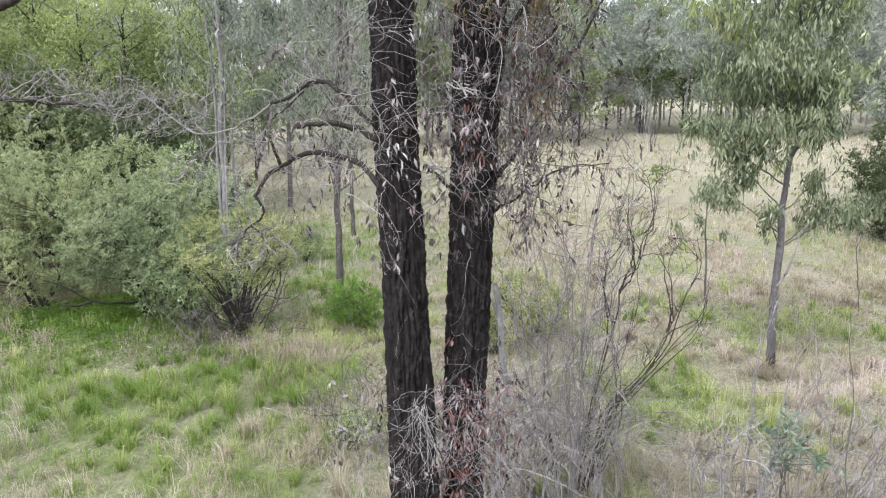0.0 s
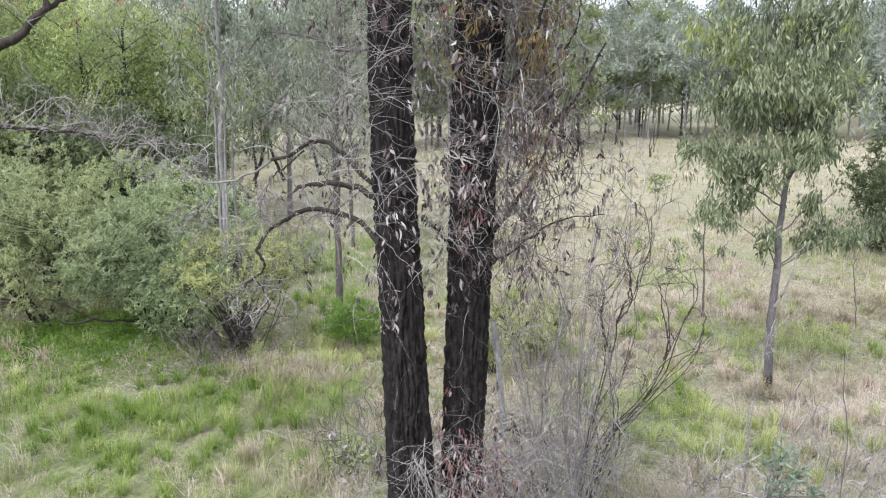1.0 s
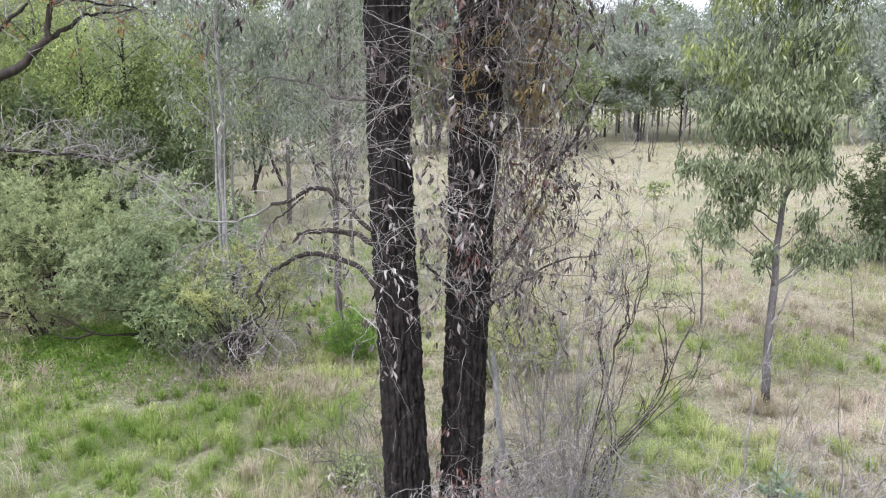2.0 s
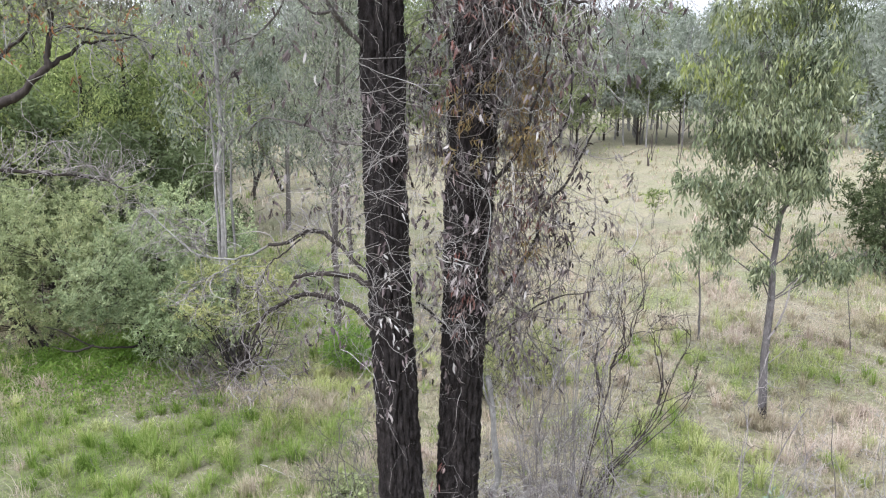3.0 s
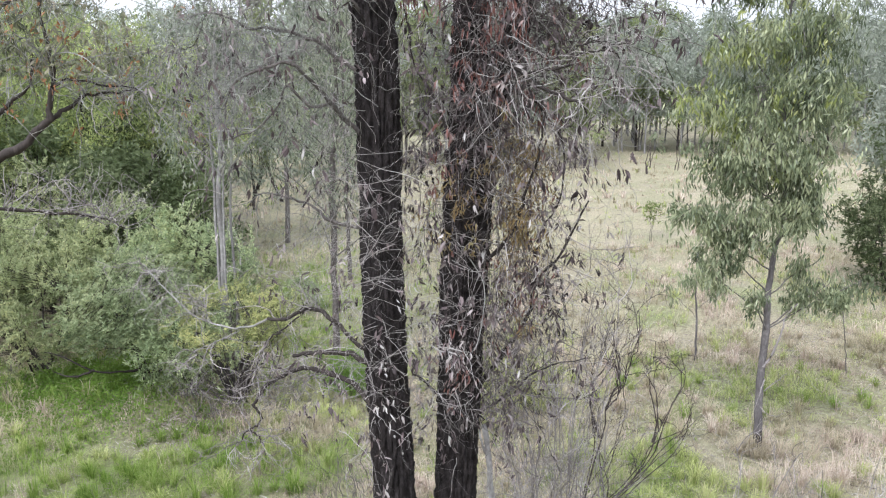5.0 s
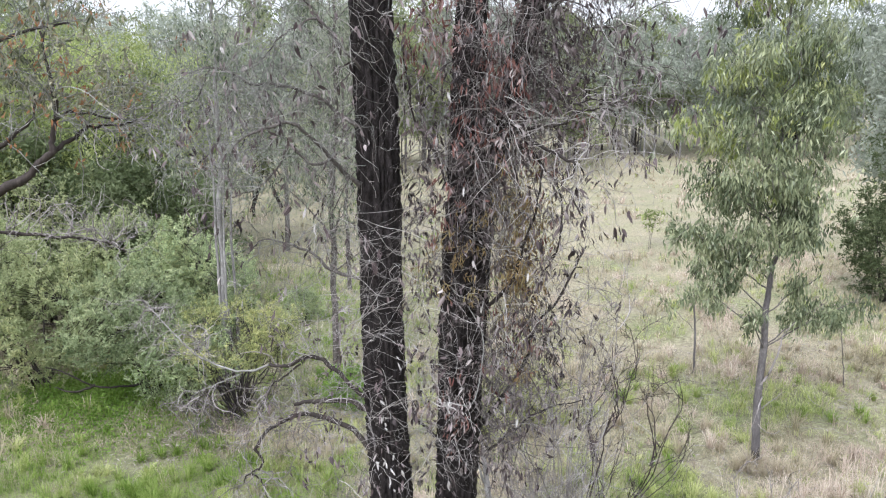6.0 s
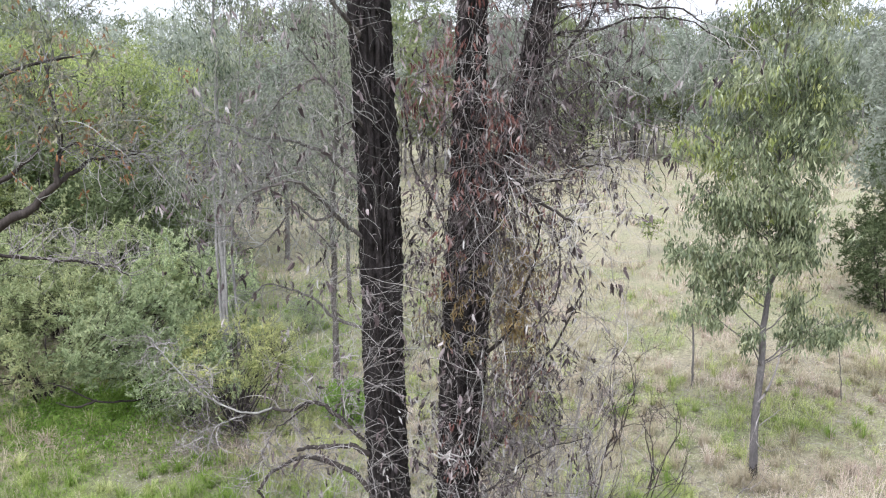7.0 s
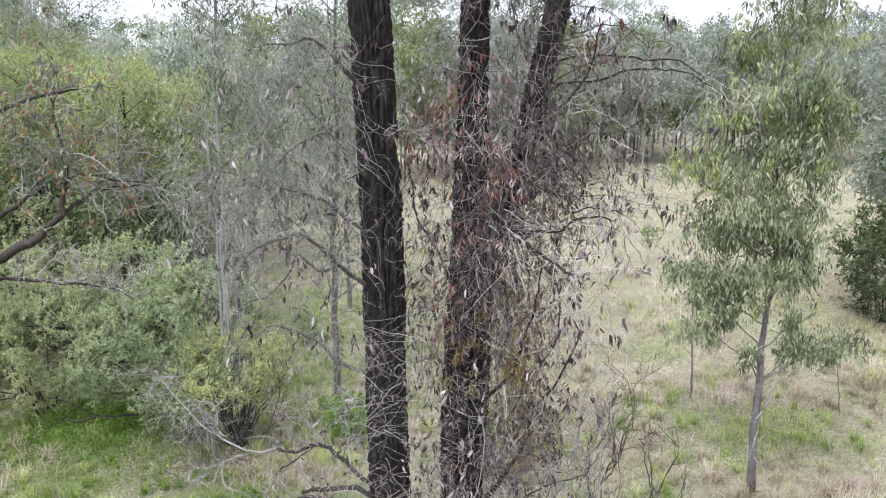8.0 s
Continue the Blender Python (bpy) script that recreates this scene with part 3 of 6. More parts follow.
def build_left_ironbark():
    left = thing("ironbark_tree", "tall ironbark tree with dark deeply furrowed bark and dead twigs", "tree", group="ironbarks")
    geo = Geo()
    bark_trunk(geo, TRUNK_L, RAD_L, 2.4, 9.7, 0.016, 19, 1, 0.064)
    part("trunk", geo, M_IRONBARK, left, smooth=True)
    # dead boughs: arching out and hooking down
    boughs = [
        ("char", [(-0.36, 5.37, 5.12), (-0.49, 5.35, 5.26), (-0.64, 5.39, 5.39), (-0.81, 5.44, 5.44), (-0.99, 5.5, 5.45), (-1.18, 5.55, 5.37), (-1.32, 5.56, 5.27), (-1.42, 5.57, 5.13)], 0.033, 0.016),
        ("char", [(-1.42, 5.57, 5.13), (-1.35, 5.6, 5.03), (-1.38, 5.6, 4.95), (-1.47, 5.6, 4.9), (-1.53, 5.6, 4.85), (-1.56, 5.6, 4.78)], 0.015, 0.006),
        ("char", [(-1.47, 5.6, 4.9), (-1.41, 5.6, 4.85), (-1.37, 5.6, 4.76), (-1.35, 5.6, 4.67)], 0.010, 0.005),
        ("char", [(-0.36, 5.38, 5.48), (-0.5, 5.35, 5.57), (-0.63, 5.33, 5.63), (-0.78, 5.25, 5.67), (-0.9, 5.25, 5.67), (-1.02, 5.25, 5.66)], 0.034, 0.017),
        ("char", [(-0.38, 5.4, 5.62), (-0.55, 5.35, 5.74), (-0.73, 5.35, 5.94), (-0.88, 5.42, 5.97), (-1.08, 5.5, 5.87), (-1.29, 5.68, 5.81)], 0.024, 0.016),
        ("pale", [(-1.29, 5.68, 5.81), (-1.52, 5.87, 5.67), (-1.73, 6.14, 5.58), (-2.09, 6.54, 5.53), (-2.3, 6.72, 5.59), (-2.58, 6.96, 5.71), (-2.72, 7.08, 5.8), (-2.87, 7.2, 5.82)], 0.0135, 0.0045),
        ("pale", [(-2.05, 6.5, 5.53), (-2.0, 6.4, 5.62), (-2.06, 6.4, 5.72), (-2.12, 6.4, 5.77)], 0.006, 0.003),
        ("pale", [(-1.6, 5.95, 5.64), (-1.85, 6.1, 5.48), (-2.05, 6.15, 5.36), (-2.15, 6.2, 5.22)], 0.007, 0.003),
        ("char", [(-1.0, 5.47, 5.9), (-1.2, 5.5, 5.72), (-1.33, 5.5, 5.55), (-1.36, 5.5, 5.38)], 0.010, 0.004),
        ("grey", [(-0.38, 5.44, 7.62), (-0.52, 5.4, 7.74), (-0.64, 5.42, 7.8), (-0.78, 5.45, 7.92), (-0.96, 5.47, 7.98), (-1.12, 5.48, 8.02), (-1.29, 5.5, 8.03), (-1.41, 5.54, 8.1), (-1.59, 5.6, 8.15), (-1.75, 5.65, 8.09)], 0.023, 0.006),
        ("grey", [(-1.41, 5.54, 8.1), (-1.42, 5.55, 8.02), (-1.46, 5.55, 7.9), (-1.44, 5.55, 7.78)], 0.009, 0.004),
        ("grey", [(-1.59, 5.6, 8.15), (-1.68, 5.65, 7.94), (-1.79, 5.65, 7.88), (-1.91, 5.65, 7.9)], 0.008, 0.004),
        ("grey", [(-0.38, 5.42, 7.22), (-0.55, 5.38, 7.36), (-0.65, 5.22, 7.5), (-0.75, 5.12, 7.64), (-0.86, 5.0, 7.78), (-1.02, 4.98, 7.75), (-1.19, 4.96, 7.68), (-1.29, 4.95, 7.54), (-1.32, 4.95, 7.4)], 0.026, 0.005),
        ("grey", [(-0.67, 5.2, 7.52), (-0.81, 5.07, 7.49), (-0.91, 5.0, 7.63), (-0.99, 4.99, 7.51), (-1.15, 4.97, 7.36), (-1.31, 4.95, 7.28)], 0.014, 0.005),
        ("grey", [(-0.38, 5.42, 6.55), (-0.52, 5.4, 6.63), (-0.74, 5.6, 6.63), (-0.93, 5.81, 6.73), (-1.17, 5.96, 6.77), (-1.38, 6.04, 6.76), (-1.52, 6.09, 6.63)], 0.022, 0.006),
        ("grey", [(-0.44, 5.5, 8.66), (-0.54, 5.29, 8.79), (-0.63, 5.1, 8.92), (-0.7, 5.08, 9.01), (-0.82, 5.06, 9.08), (-0.93, 5.04, 9.04), (-1.04, 5.02, 9.03)], 0.026, 0.007),
        ("grey", [(-0.4, 5.45, 8.06), (-0.52, 5.35, 8.19), (-0.65, 5.35, 8.32), (-0.78, 5.35, 8.48), (-0.91, 5.35, 8.65)], 0.016, 0.006),
        ("grey", [(-0.72, 5.3, 8.4), (-0.79, 5.2, 8.46), (-0.93, 5.2, 8.38), (-1.05, 5.2, 8.27), (-1.15, 5.2, 8.14)], 0.012, 0.004),
    ]
    woods = {"char": M_DARKBARK, "pale": M_GREYTWIG, "grey": M_BOUGH}
    paths = []
    for wood, pts, r0, r1 in boughs:
        geo = Geo()
        paths.append(limb(geo, pts, r0 * 0.74, r1 * 0.8, 34, 8, 0.005))
        part("bough", geo, woods[wood], left, smooth=True)
    paths = np.array(paths)
    # side twigs of the lower boughs
    geo = Geo()
    p, d = pick(paths[[0, 0, 1, 2, 4, 5, 5, 6, 7, 8]], 175, 0.35)
    tw = sprays(geo, p, unit(d + rng.normal(size=p.shape) * 0.8 + [0, 0, -0.1]), rng.uniform(0.2, 0.65, len(p)), 0.0038, 10, 0.6, 0.15, kink=0.85)
    p, d = pick(tw, 640, 0.2)
    sprays(geo, p, unit(d + rng.normal(size=p.shape) * 0.6) + [0, 0, -0.2], rng.uniform(0.08, 0.3, len(p)), 0.0022, 7, 0.6, 0.2, kink=0.85)
    part("low_twig", geo, M_DEADTWIG, left, "pale grey dead side twigs", kind="stuff")
    # weeping twigs of the upper boughs
    geo, lf = Geo(), Geo()
    p, d = pick(paths[[9, 9, 10, 11, 12, 12, 13, 14, 15, 16, 17]], 330, 0.22)
    tw = sprays(geo, p, unit(d * [0.8, 0.8, 0.3] + rng.normal(size=p.shape) * 0.65), rng.uniform(0.25, 0.85, len(p)), 0.0026, 12, 0.55, 0.22, kink=0.85)
    p, d = pick(tw, 900, 0.2)
    tw2 = sprays(geo, p, unit(d + rng.normal(size=p.shape) * 0.6) + [0, 0, -0.35], rng.uniform(0.15, 0.6, len(p)), 0.0015, 10, 0.5, 0.4, kink=0.85)
    p, d = pick(tw2, 1000, 0.2)
    tw3 = sprays(geo, p, unit(d + rng.normal(size=p.shape) * 0.6) + [0, 0, -0.4], rng.uniform(0.08, 0.28, len(p)), 0.0013, 6, 0.6, 0.4, kink=0.85)
    part("twig_spray", geo, M_GREYTWIG, left, "grey weeping dead twigs", kind="stuff")
    dangle(lf, tw2, 330, 0.4, (0.05, 0.1), (0.014, 0.026), 3)
    dangle(lf, tw3, 420, 0.4, (0.04, 0.08), (0.010, 0.02), 2)
    part("dead_foliage", lf, M_DEADLEAF, left, kind="stuff")
    geo = Geo()
    p, _ = pick(tw2, 34, 0.5)
    curled(geo, p, rng.normal(size=p.shape) * 0.3 + [0, 0, -1], rng.uniform(0.05, 0.1, 34), rng.uniform(0.013, 0.024, 34))
    part("bleached_foliage", geo, M_BLEACHED, left, "bleached pale dead leaves", kind="stuff")
    # dead climber hanging round the stem, mostly clear of the bark
    geo, lf = Geo(), Geo()
    belts = [(5.85, 0.28, 6), (5.45, 0.25, 5), (6.45, 0.3, 3.5), (7.0, 0.25, 2), (8.55, 0.2, 2.6), (3.35, 0.22, 4), (7.9, 0.5, 0.8)]
    p, o = on_trunk(TRUNK_L, RAD_L, 340, belts, 0.22, 0.45)
    tw = sprays(geo, p, o * 0.35 + rng.normal(size=p.shape) * 0.8 + [0, 0, -0.25], rng.uniform(0.25, 0.85, len(p)), 0.0016, 14, 0.8, 0.35, kink=0.85)
    p, d = pick(tw, 700, 0.15)
    tw2 = sprays(geo, p, d + rng.normal(size=p.shape) * 0.8, rng.uniform(0.1, 0.4, len(p)), 0.0012, 8, 0.8, 0.35, kink=0.85)
    k = 52
    z = np.where(rng.uniform(size=k) < 0.8, rng.uniform(5.2, 7.4, k), rng.uniform(8.3, 8.9, k))
    side = np.where(rng.uniform(size=k) < 0.5, 1.0, -1.0)
    p = np.stack([-0.36 - side * rng.uniform(0.1, 0.4, k), rng.uniform(4.6, 5.15, k), z], -1)
    sprays(geo, p, np.stack([side, rng.normal(size=k) * 0.2, rng.normal(size=k) * 0.4 - 0.1], -1), rng.uniform(0.35, 0.9, k), 0.0019, 12, 0.35, 0.1, kink=0.6)
    k = 30
    p = np.array([-0.17, 5.08, 3.62]) + rng.normal(size=(k, 3)) * [0.03, 0.04, 0.05]
    sprays(geo, p, np.stack([rng.normal(size=k) * 0.45, rng.normal(size=k) * 0.3 - 0.1, rng.uniform(-1.2, -0.5, k)], -1), rng.uniform(0.3, 0.75, k), 0.0022, 12, 0.5, 0.1, kink=0.7)
    part("climber", geo, M_PALETWIG, left, "pale dead climber twigs", kind="stuff")
    dangle(lf, tw2, 900, 0.3, (0.035, 0.085), (0.010, 0.022), 3)
    dangle(lf, tw, 240, 0.4, (0.05, 0.11), (0.014, 0.028), 3)
    part("climber_foliage", lf, M_DEADLEAF, left, "dry brown and grey dead leaves", kind="stuff")
    geo = Geo()
    for at in ((-0.29, 4.5, 5.66), (-0.23, 4.46, 5.45), (-0.3, 4.6, 5.85), (-0.14, 4.6, 6.3)):
        p = np.array(at) + rng.normal(size=(7, 3)) * [0.035, 0.03, 0.06]
        curled(geo, p, rng.normal(size=(7, 3)) * 0.35 + [0, 0, -1], rng.uniform(0.03, 0.075, 7), rng.uniform(0.009, 0.018, 7))
    part("pale_leaf_bunch", geo, M_BLEACHED, left, "bunches of bleached pale dead leaves", kind="stuff")
    lf, geo = Geo(), Geo()
    crown_above(lf, geo, (-0.54, 5.59, 12.5), 1.5, 2.2, 6, 2500)
    part("branchwork", geo, M_DARKBARK, left)
    part("crown", lf, M_GREYLEAF, left)


def build_right_ironbark():
    right = thing("ironbark_tree", "forked dark ironbark trunk draped in dead leafy strands", "tree", group="ironbarks")
    geo = Geo()
    bark_trunk(geo, TRUNK_R, RAD_R, 2.4, 9.7, 0.016, 20, 2, 0.064)
    part("trunk", geo, M_IRONBARK, right, smooth=True)
    geo = Geo()
    bark_trunk(geo, FORK_R, RAD_F, 7.0, 9.7, 0.013, 14, 3, 0.038, 110)
    part("fork", geo, M_IRONBARK, right, smooth=True)
    boughs = [
        ([(0.30, 5.7, 4.92), (0.466, 5.7, 5.03), (0.73, 5.82, 5.17), (0.97, 5.94, 5.29), (1.366, 6.12, 5.31)], 0.014, 0.004),
        ([(0.30, 5.7, 5.1), (0.653, 5.81, 5.57), (0.818, 5.87, 5.82), (0.898, 5.93, 6.06), (1.1, 5.99, 6.27), (1.304, 6.11, 6.69)], 0.022, 0.007),
        ([(0.45, 5.6, 7.6), (0.71, 5.35, 7.74), (0.91, 5.2, 7.79), (0.99, 5.2, 7.87), (1.11, 5.2, 7.89), (1.23, 5.2, 7.89), (1.28, 5.2, 7.81), (1.27, 5.2, 7.67)], 0.013, 0.004),
        ([(0.99, 5.2, 7.87), (1.07, 5.2, 7.91), (1.25, 5.2, 7.9), (1.45, 5.2, 7.91)], 0.007, 0.003),
        ([(0.84, 5.78, 8.86), (0.97, 5.8, 8.94), (1.26, 5.8, 9.0), (1.56, 5.8, 8.99), (1.84, 5.8, 8.98), (2.0, 5.8, 8.9), (2.1, 5.8, 8.77)], 0.013, 0.004),
        ([(0.78, 5.77, 8.62), (0.95, 5.8, 8.77), (1.23, 5.8, 8.81), (1.44, 5.8, 8.89), (1.7, 5.8, 8.9), (1.92, 5.8, 8.86), (2.14, 5.8, 8.76)], 0.013, 0.004),
        ([(0.224, 5.66, 7.09), (0.048, 5.58, 7.49), (-0.131, 5.64, 7.84), (-0.191, 5.7, 8.2)], 0.014, 0.005),
        ([(0.345, 5.63, 6.19), (0.584, 5.45, 6.59), (0.727, 5.39, 6.99), (0.828, 5.4, 7.49)], 0.018, 0.007),
        ([(0.16, 5.68, 5.12), (-0.062, 5.64, 5.29), (-0.147, 5.64, 5.35)], 0.016, 0.007),
        ([(0.45, 5.66, 7.84), (0.55, 5.4, 7.79), (0.71, 5.2, 7.67), (0.9, 4.95, 7.58), (0.96, 4.8, 7.52)], 0.018, 0.008),
        ([(0.5, 5.74, 7.6), (0.75, 5.65, 7.5), (0.87, 5.6, 7.36), (0.98, 5.6, 7.17), (0.97, 5.6, 6.8), (0.86, 5.6, 6.56)], 0.011, 0.006),
        ([(0.84, 5.76, 8.5), (1.0, 5.6, 8.62), (1.15, 5.5, 8.9), (1.2, 5.4, 9.2)], 0.014, 0.006),
    ]
    paths = []
    for pts, r0, r1 in boughs:
        geo = Geo()
        paths.append(limb(geo, pts, r0, r1, 24, 6, 0.008))
        part("bough", geo, M_DARKBARK, right, smooth=True)
    paths = np.array(paths)
    geo, lf = Geo(), Geo()
    p, d = pick(paths, 200, 0.15)
    tw = sprays(geo, p, unit(d + rng.normal(size=p.shape) * 0.8), rng.uniform(0.3, 0.8, len(p)), 0.0026, 10, 0.5, 0.3, kink=0.85)
    p, d = pick(tw, 480, 0.2)
    tw2 = sprays(geo, p, d * 0.5 + rng.normal(size=p.shape) * 0.5 + [0, 0, -0.6], rng.uniform(0.2, 0.6, len(p)), 0.002, 8, 0.4, 0.4, kink=0.85)
    belts = [(5.4, 0.3, 3), (6.15, 0.25, 2), (6.9, 0.35, 5), (7.6, 0.45, 6), (8.5, 0.35, 3), (3.3, 0.28, 9), (4.2, 0.5, 0.7)]
    p, o = on_trunk(TRUNK_R, RAD_R, 640, belts, 0.16, 0.35)
    tw3 = sprays(geo, p, o * 0.5 + rng.normal(size=p.shape) * 0.7 + [0.2, 0, -0.3], rng.uniform(0.2, 0.8, len(p)), 0.0017, 14, 0.8, 0.4, kink=0.85)
    p, o = on_trunk(FORK_R, RAD_F, 190, [(7.5, 0.3, 3), (8.2, 0.3, 3), (8.9, 0.3, 1.5)], 0.12, 0.3)
    tw3 = np.concatenate([tw3, sprays(geo, p, o * 0.5 + rng.normal(size=p.shape) * 0.7 + [0, 0, -0.4], rng.uniform(0.2, 0.65, len(p)), 0.0017, 14, 0.8, 0.5, kink=0.85)])
    part("climber", geo, M_PALETWIG, right, "pale dead climber stems", kind="stuff")
    p, d = pick(tw3, 1500, 0.2)
    geo = Geo()
    tw4 = sprays(geo, p, d + rng.normal(size=p.shape) * 0.7 + [0, 0, -0.4], rng.uniform(0.15, 0.45, len(p)), 0.0019, 8, 0.6, 0.4, kink=0.85)
    part("climber_twig", geo, M_BROWNTWIG, right, "fine brown climber twigs", kind="stuff")
    dangle(lf, tw2, 700, 0.3, (0.05, 0.1), (0.013, 0.026), 3)
    keep = tw4[rng.uniform(size=len(tw4)) < np.where(np.abs(tw4[:, 4, 2] - 4.4) < 0.55, 0.2, 1)]
    dangle(lf, keep, 3300, 0.3, (0.035, 0.085), (0.010, 0.022), 3)
    # arching stems that spring from the foot of the tangle
    arch = Geo()
    k = 64
    p = np.stack([rng.uniform(-0.12, 0.6, k), 5.65 + rng.normal(size=k) * 0.16, rng.uniform(2.9, 3.55, k)], -1)
    d = np.stack([rng.normal(size=k) * 0.35 + np.where(rng.uniform(size=k) < 0.68, 1.0, -0.9), rng.normal(size=k) * 0.4, rng.uniform(-0.1, 0.9, k)], -1)
    bow = sprays(arch, p, d, rng.uniform(0.6, 1.5, k), 0.0026, 16, 0.35, 0.4, kink=0.85)
    p, d = pick(bow, 190, 0.35)
    sprays(arch, p, d + rng.normal(size=p.shape) * 0.5 + [0, 0, -0.3], rng.uniform(0.15, 0.55, 190), 0.0022, 8, 0.5, 0.4, kink=0.85)
    part("arching_stem", arch, M_DEADTWIG, right, "pale arching dead stems", kind="stuff")
    # dark branching twigs beside the fork, and strands hanging between stem and fork
    dark, tang = Geo(), Geo()
    p, o = on_trunk(FORK_R, RAD_F, 70, [(7.9, 0.3, 2), (8.5, 0.35, 3), (9.2, 0.2, 2)])
    spread = sprays(dark, p, o * 0.4 + rng.normal(size=p.shape) * 0.35 + [0.8, 0, 0.2], rng.uniform(0.5, 1.3, 70), 0.005, 13, 0.5, 0.1, kink=0.85)
    p, d = pick(spread, 380, 0.2)
    spread = sprays(dark, p, d + rng.normal(size=p.shape) * 0.6 + [0, 0, -0.25], rng.uniform(0.2, 0.65, 380), 0.0026, 9, 0.5, 0.25, kink=0.85)
    part("twig_spray", dark, M_DARKTWIG, right, "dark branching dead twigs", kind="stuff")
    k = 300
    z = rng.uniform(7.3, 9.7, k)
    x = 0.31 + rng.uniform(-0.16, 1.15, k) * np.interp(z, [7.1, 8.2, 8.9, 9.7], [0.14, 0.4, 0.55, 0.7])
    p = np.stack([x, 5.6 + rng.normal(size=k) * 0.2, z], -1)
    hang = sprays(tang, p, rng.normal(size=p.shape) * 0.45 + [0, 0, -1], rng.uniform(0.35, 1.0, k), 0.0028, 12, 0.5, 0.1, kink=0.85)
    part("hanging_strand", tang, M_BROWNTWIG, right, "grey-brown strands hanging in the fork", kind="stuff")
    tang = Geo()
    sprays(tang, p[:120] + [0, -0.12, 0], rng.normal(size=(120, 3)) * 0.6 + [0, 0, -0.8], rng.uniform(0.3, 1.0, 120), 0.0018, 15, 0.8, 0.2, kink=0.85)
    part("pale_strand", tang, M_BLEACHED, right, "bleached curling strands", kind="stuff")
    dangle(lf, hang, 800, 0.15, (0.04, 0.1), (0.011, 0.024), 3)
    dangle(lf, spread, 260, 0.3, (0.04, 0.09), (0.011, 0.024), 2)
    # curtain of hanging strands beside the stem
    k = 560
    z = rng.uniform(5.1, 8.8, k)
    x = 0.33 + 0.05 * (z - 4.8) + np.where(z > 7.4, (z - 7.4) * 0.22, 0) + np.abs(rng.normal(size=k)) * 0.31
    y = rng.normal(size=k) * 0.24 + 5.66
    spill = (z > 6.8) & (z < 8.2) & (rng.uniform(size=k) < 0.35)
    x = np.where(spill, rng.uniform(-0.24, 0.24, k), x)
    p = np.stack([x, y, z], -1)
    geo = Geo()
    tw = sprays(geo, p, rng.normal(size=p.shape) * 0.35 + [0, 0, -1], rng.uniform(0.35, 1.1, k), 0.0028, 10, 0.4, 0, kink=0.85)
    p, d = pick(tw, 900, 0.1)
    fine = sprays(geo, p, d + rng.normal(size=p.shape) * 0.7, rng.uniform(0.1, 0.4, 900), 0.0018, 10, 0.5, 0.3, kink=0.85)
    part("strand_curtain", geo, M_BROWNTWIG, right, "thin brown hanging dead strands", kind="stuff")
    tw = np.concatenate([tw, fine])
    pale_lf = Geo()
    p = np.concatenate([pick(tw, 55, 0.5)[0], pick(hang, 35, 0.5)[0], pick(tw3, 60, 0.5)[0]])
    curled(pale_lf, p, rng.normal(size=p.shape) * 0.3 + [0, 0, -1], rng.uniform(0.05, 0.11, len(p)), rng.uniform(0.012, 0.026, len(p)))
    part("bleached_foliage", pale_lf, M_BLEACHED, right, "bleached pale dead leaves", kind="stuff")
    dangle(lf, tw, 2900, 0.15, (0.035, 0.09), (0.010, 0.022), 3, 0.35)
    part("dead_foliage", lf, M_DEADLEAF, right, "curled brown dead leaves", kind="stuff")
    lf = Geo()
    for at, n, s in (((0.668, 5.5, 6.59), 560, (0.08, 0.1, 0.17)), ((0.703, 5.5, 6.99), 700, (0.11, 0.12, 0.19)), ((0.224, 5.4, 6.74), 220, (0.14, 0.06, 0.14)), ((0.709, 5.55, 5.84), 120, (0.07, 0.1, 0.12)), ((0.489, 5.45, 7.14), 160, (0.12, 0.07, 0.12))):
        q = np.array(at) + rng.normal(size=(n // 9, 3)) * s
        p = np.repeat(q, 9, 0) + rng.normal(size=(n // 9 * 9, 3)) * 0.026
        curled(lf, p, rng.normal(size=p.shape) * 0.5 + [0, 0, -1], rng.uniform(0.03, 0.08, len(p)), rng.uniform(0.007, 0.012, len(p)))
    part("rusty_foliage", lf, M_RUSTLEAF, right, "rust-coloured dead leaf clump", kind="stuff")
    # clusters of red-brown leaves caught in the climber
    lf = Geo()
    for at, n, s in (((-0.011, 5.62, 8.35), 260, (0.12, 0.07, 0.12)), ((0.133, 5.59, 8.68), 100, (0.06, 0.06, 0.12)), ((0.493, 5.6, 8.5), 200, (0.12, 0.06, 0.3)), ((1.249, 5.8, 9.1), 90, (0.1, 0.07, 0.12)), ((0.397, 5.4, 7.9), 300, (0.13, 0.08, 0.29)), ((0.613, 5.5, 8.08), 150, (0.12, 0.07, 0.24)), ((0.232, 5.45, 5.5), 90, (0.1, 0.05, 0.18)), ((0.681, 5.65, 6.14), 280, (0.16, 0.12, 0.3)), ((0.825, 5.7, 7.19), 150, (0.14, 0.12, 0.36)), ((1.009, 5.7, 7.72), 100, (0.18, 0.12, 0.24)), ((0.104, 5.45, 7.09), 110, (0.1, 0.06, 0.24)), ((0.3, 5.45, 3.3), 300, (0.14, 0.08, 0.2)), ((0.1, 5.42, 3.25), 260, (0.12, 0.08, 0.24)), ((0.05, 5.4, 2.9), 200, (0.14, 0.08, 0.15))):
        q = np.array(at) + rng.normal(size=(n // 5, 3)) * s
        p = np.repeat(q, 5, 0) + rng.normal(size=(n // 5 * 5, 3)) * 0.02
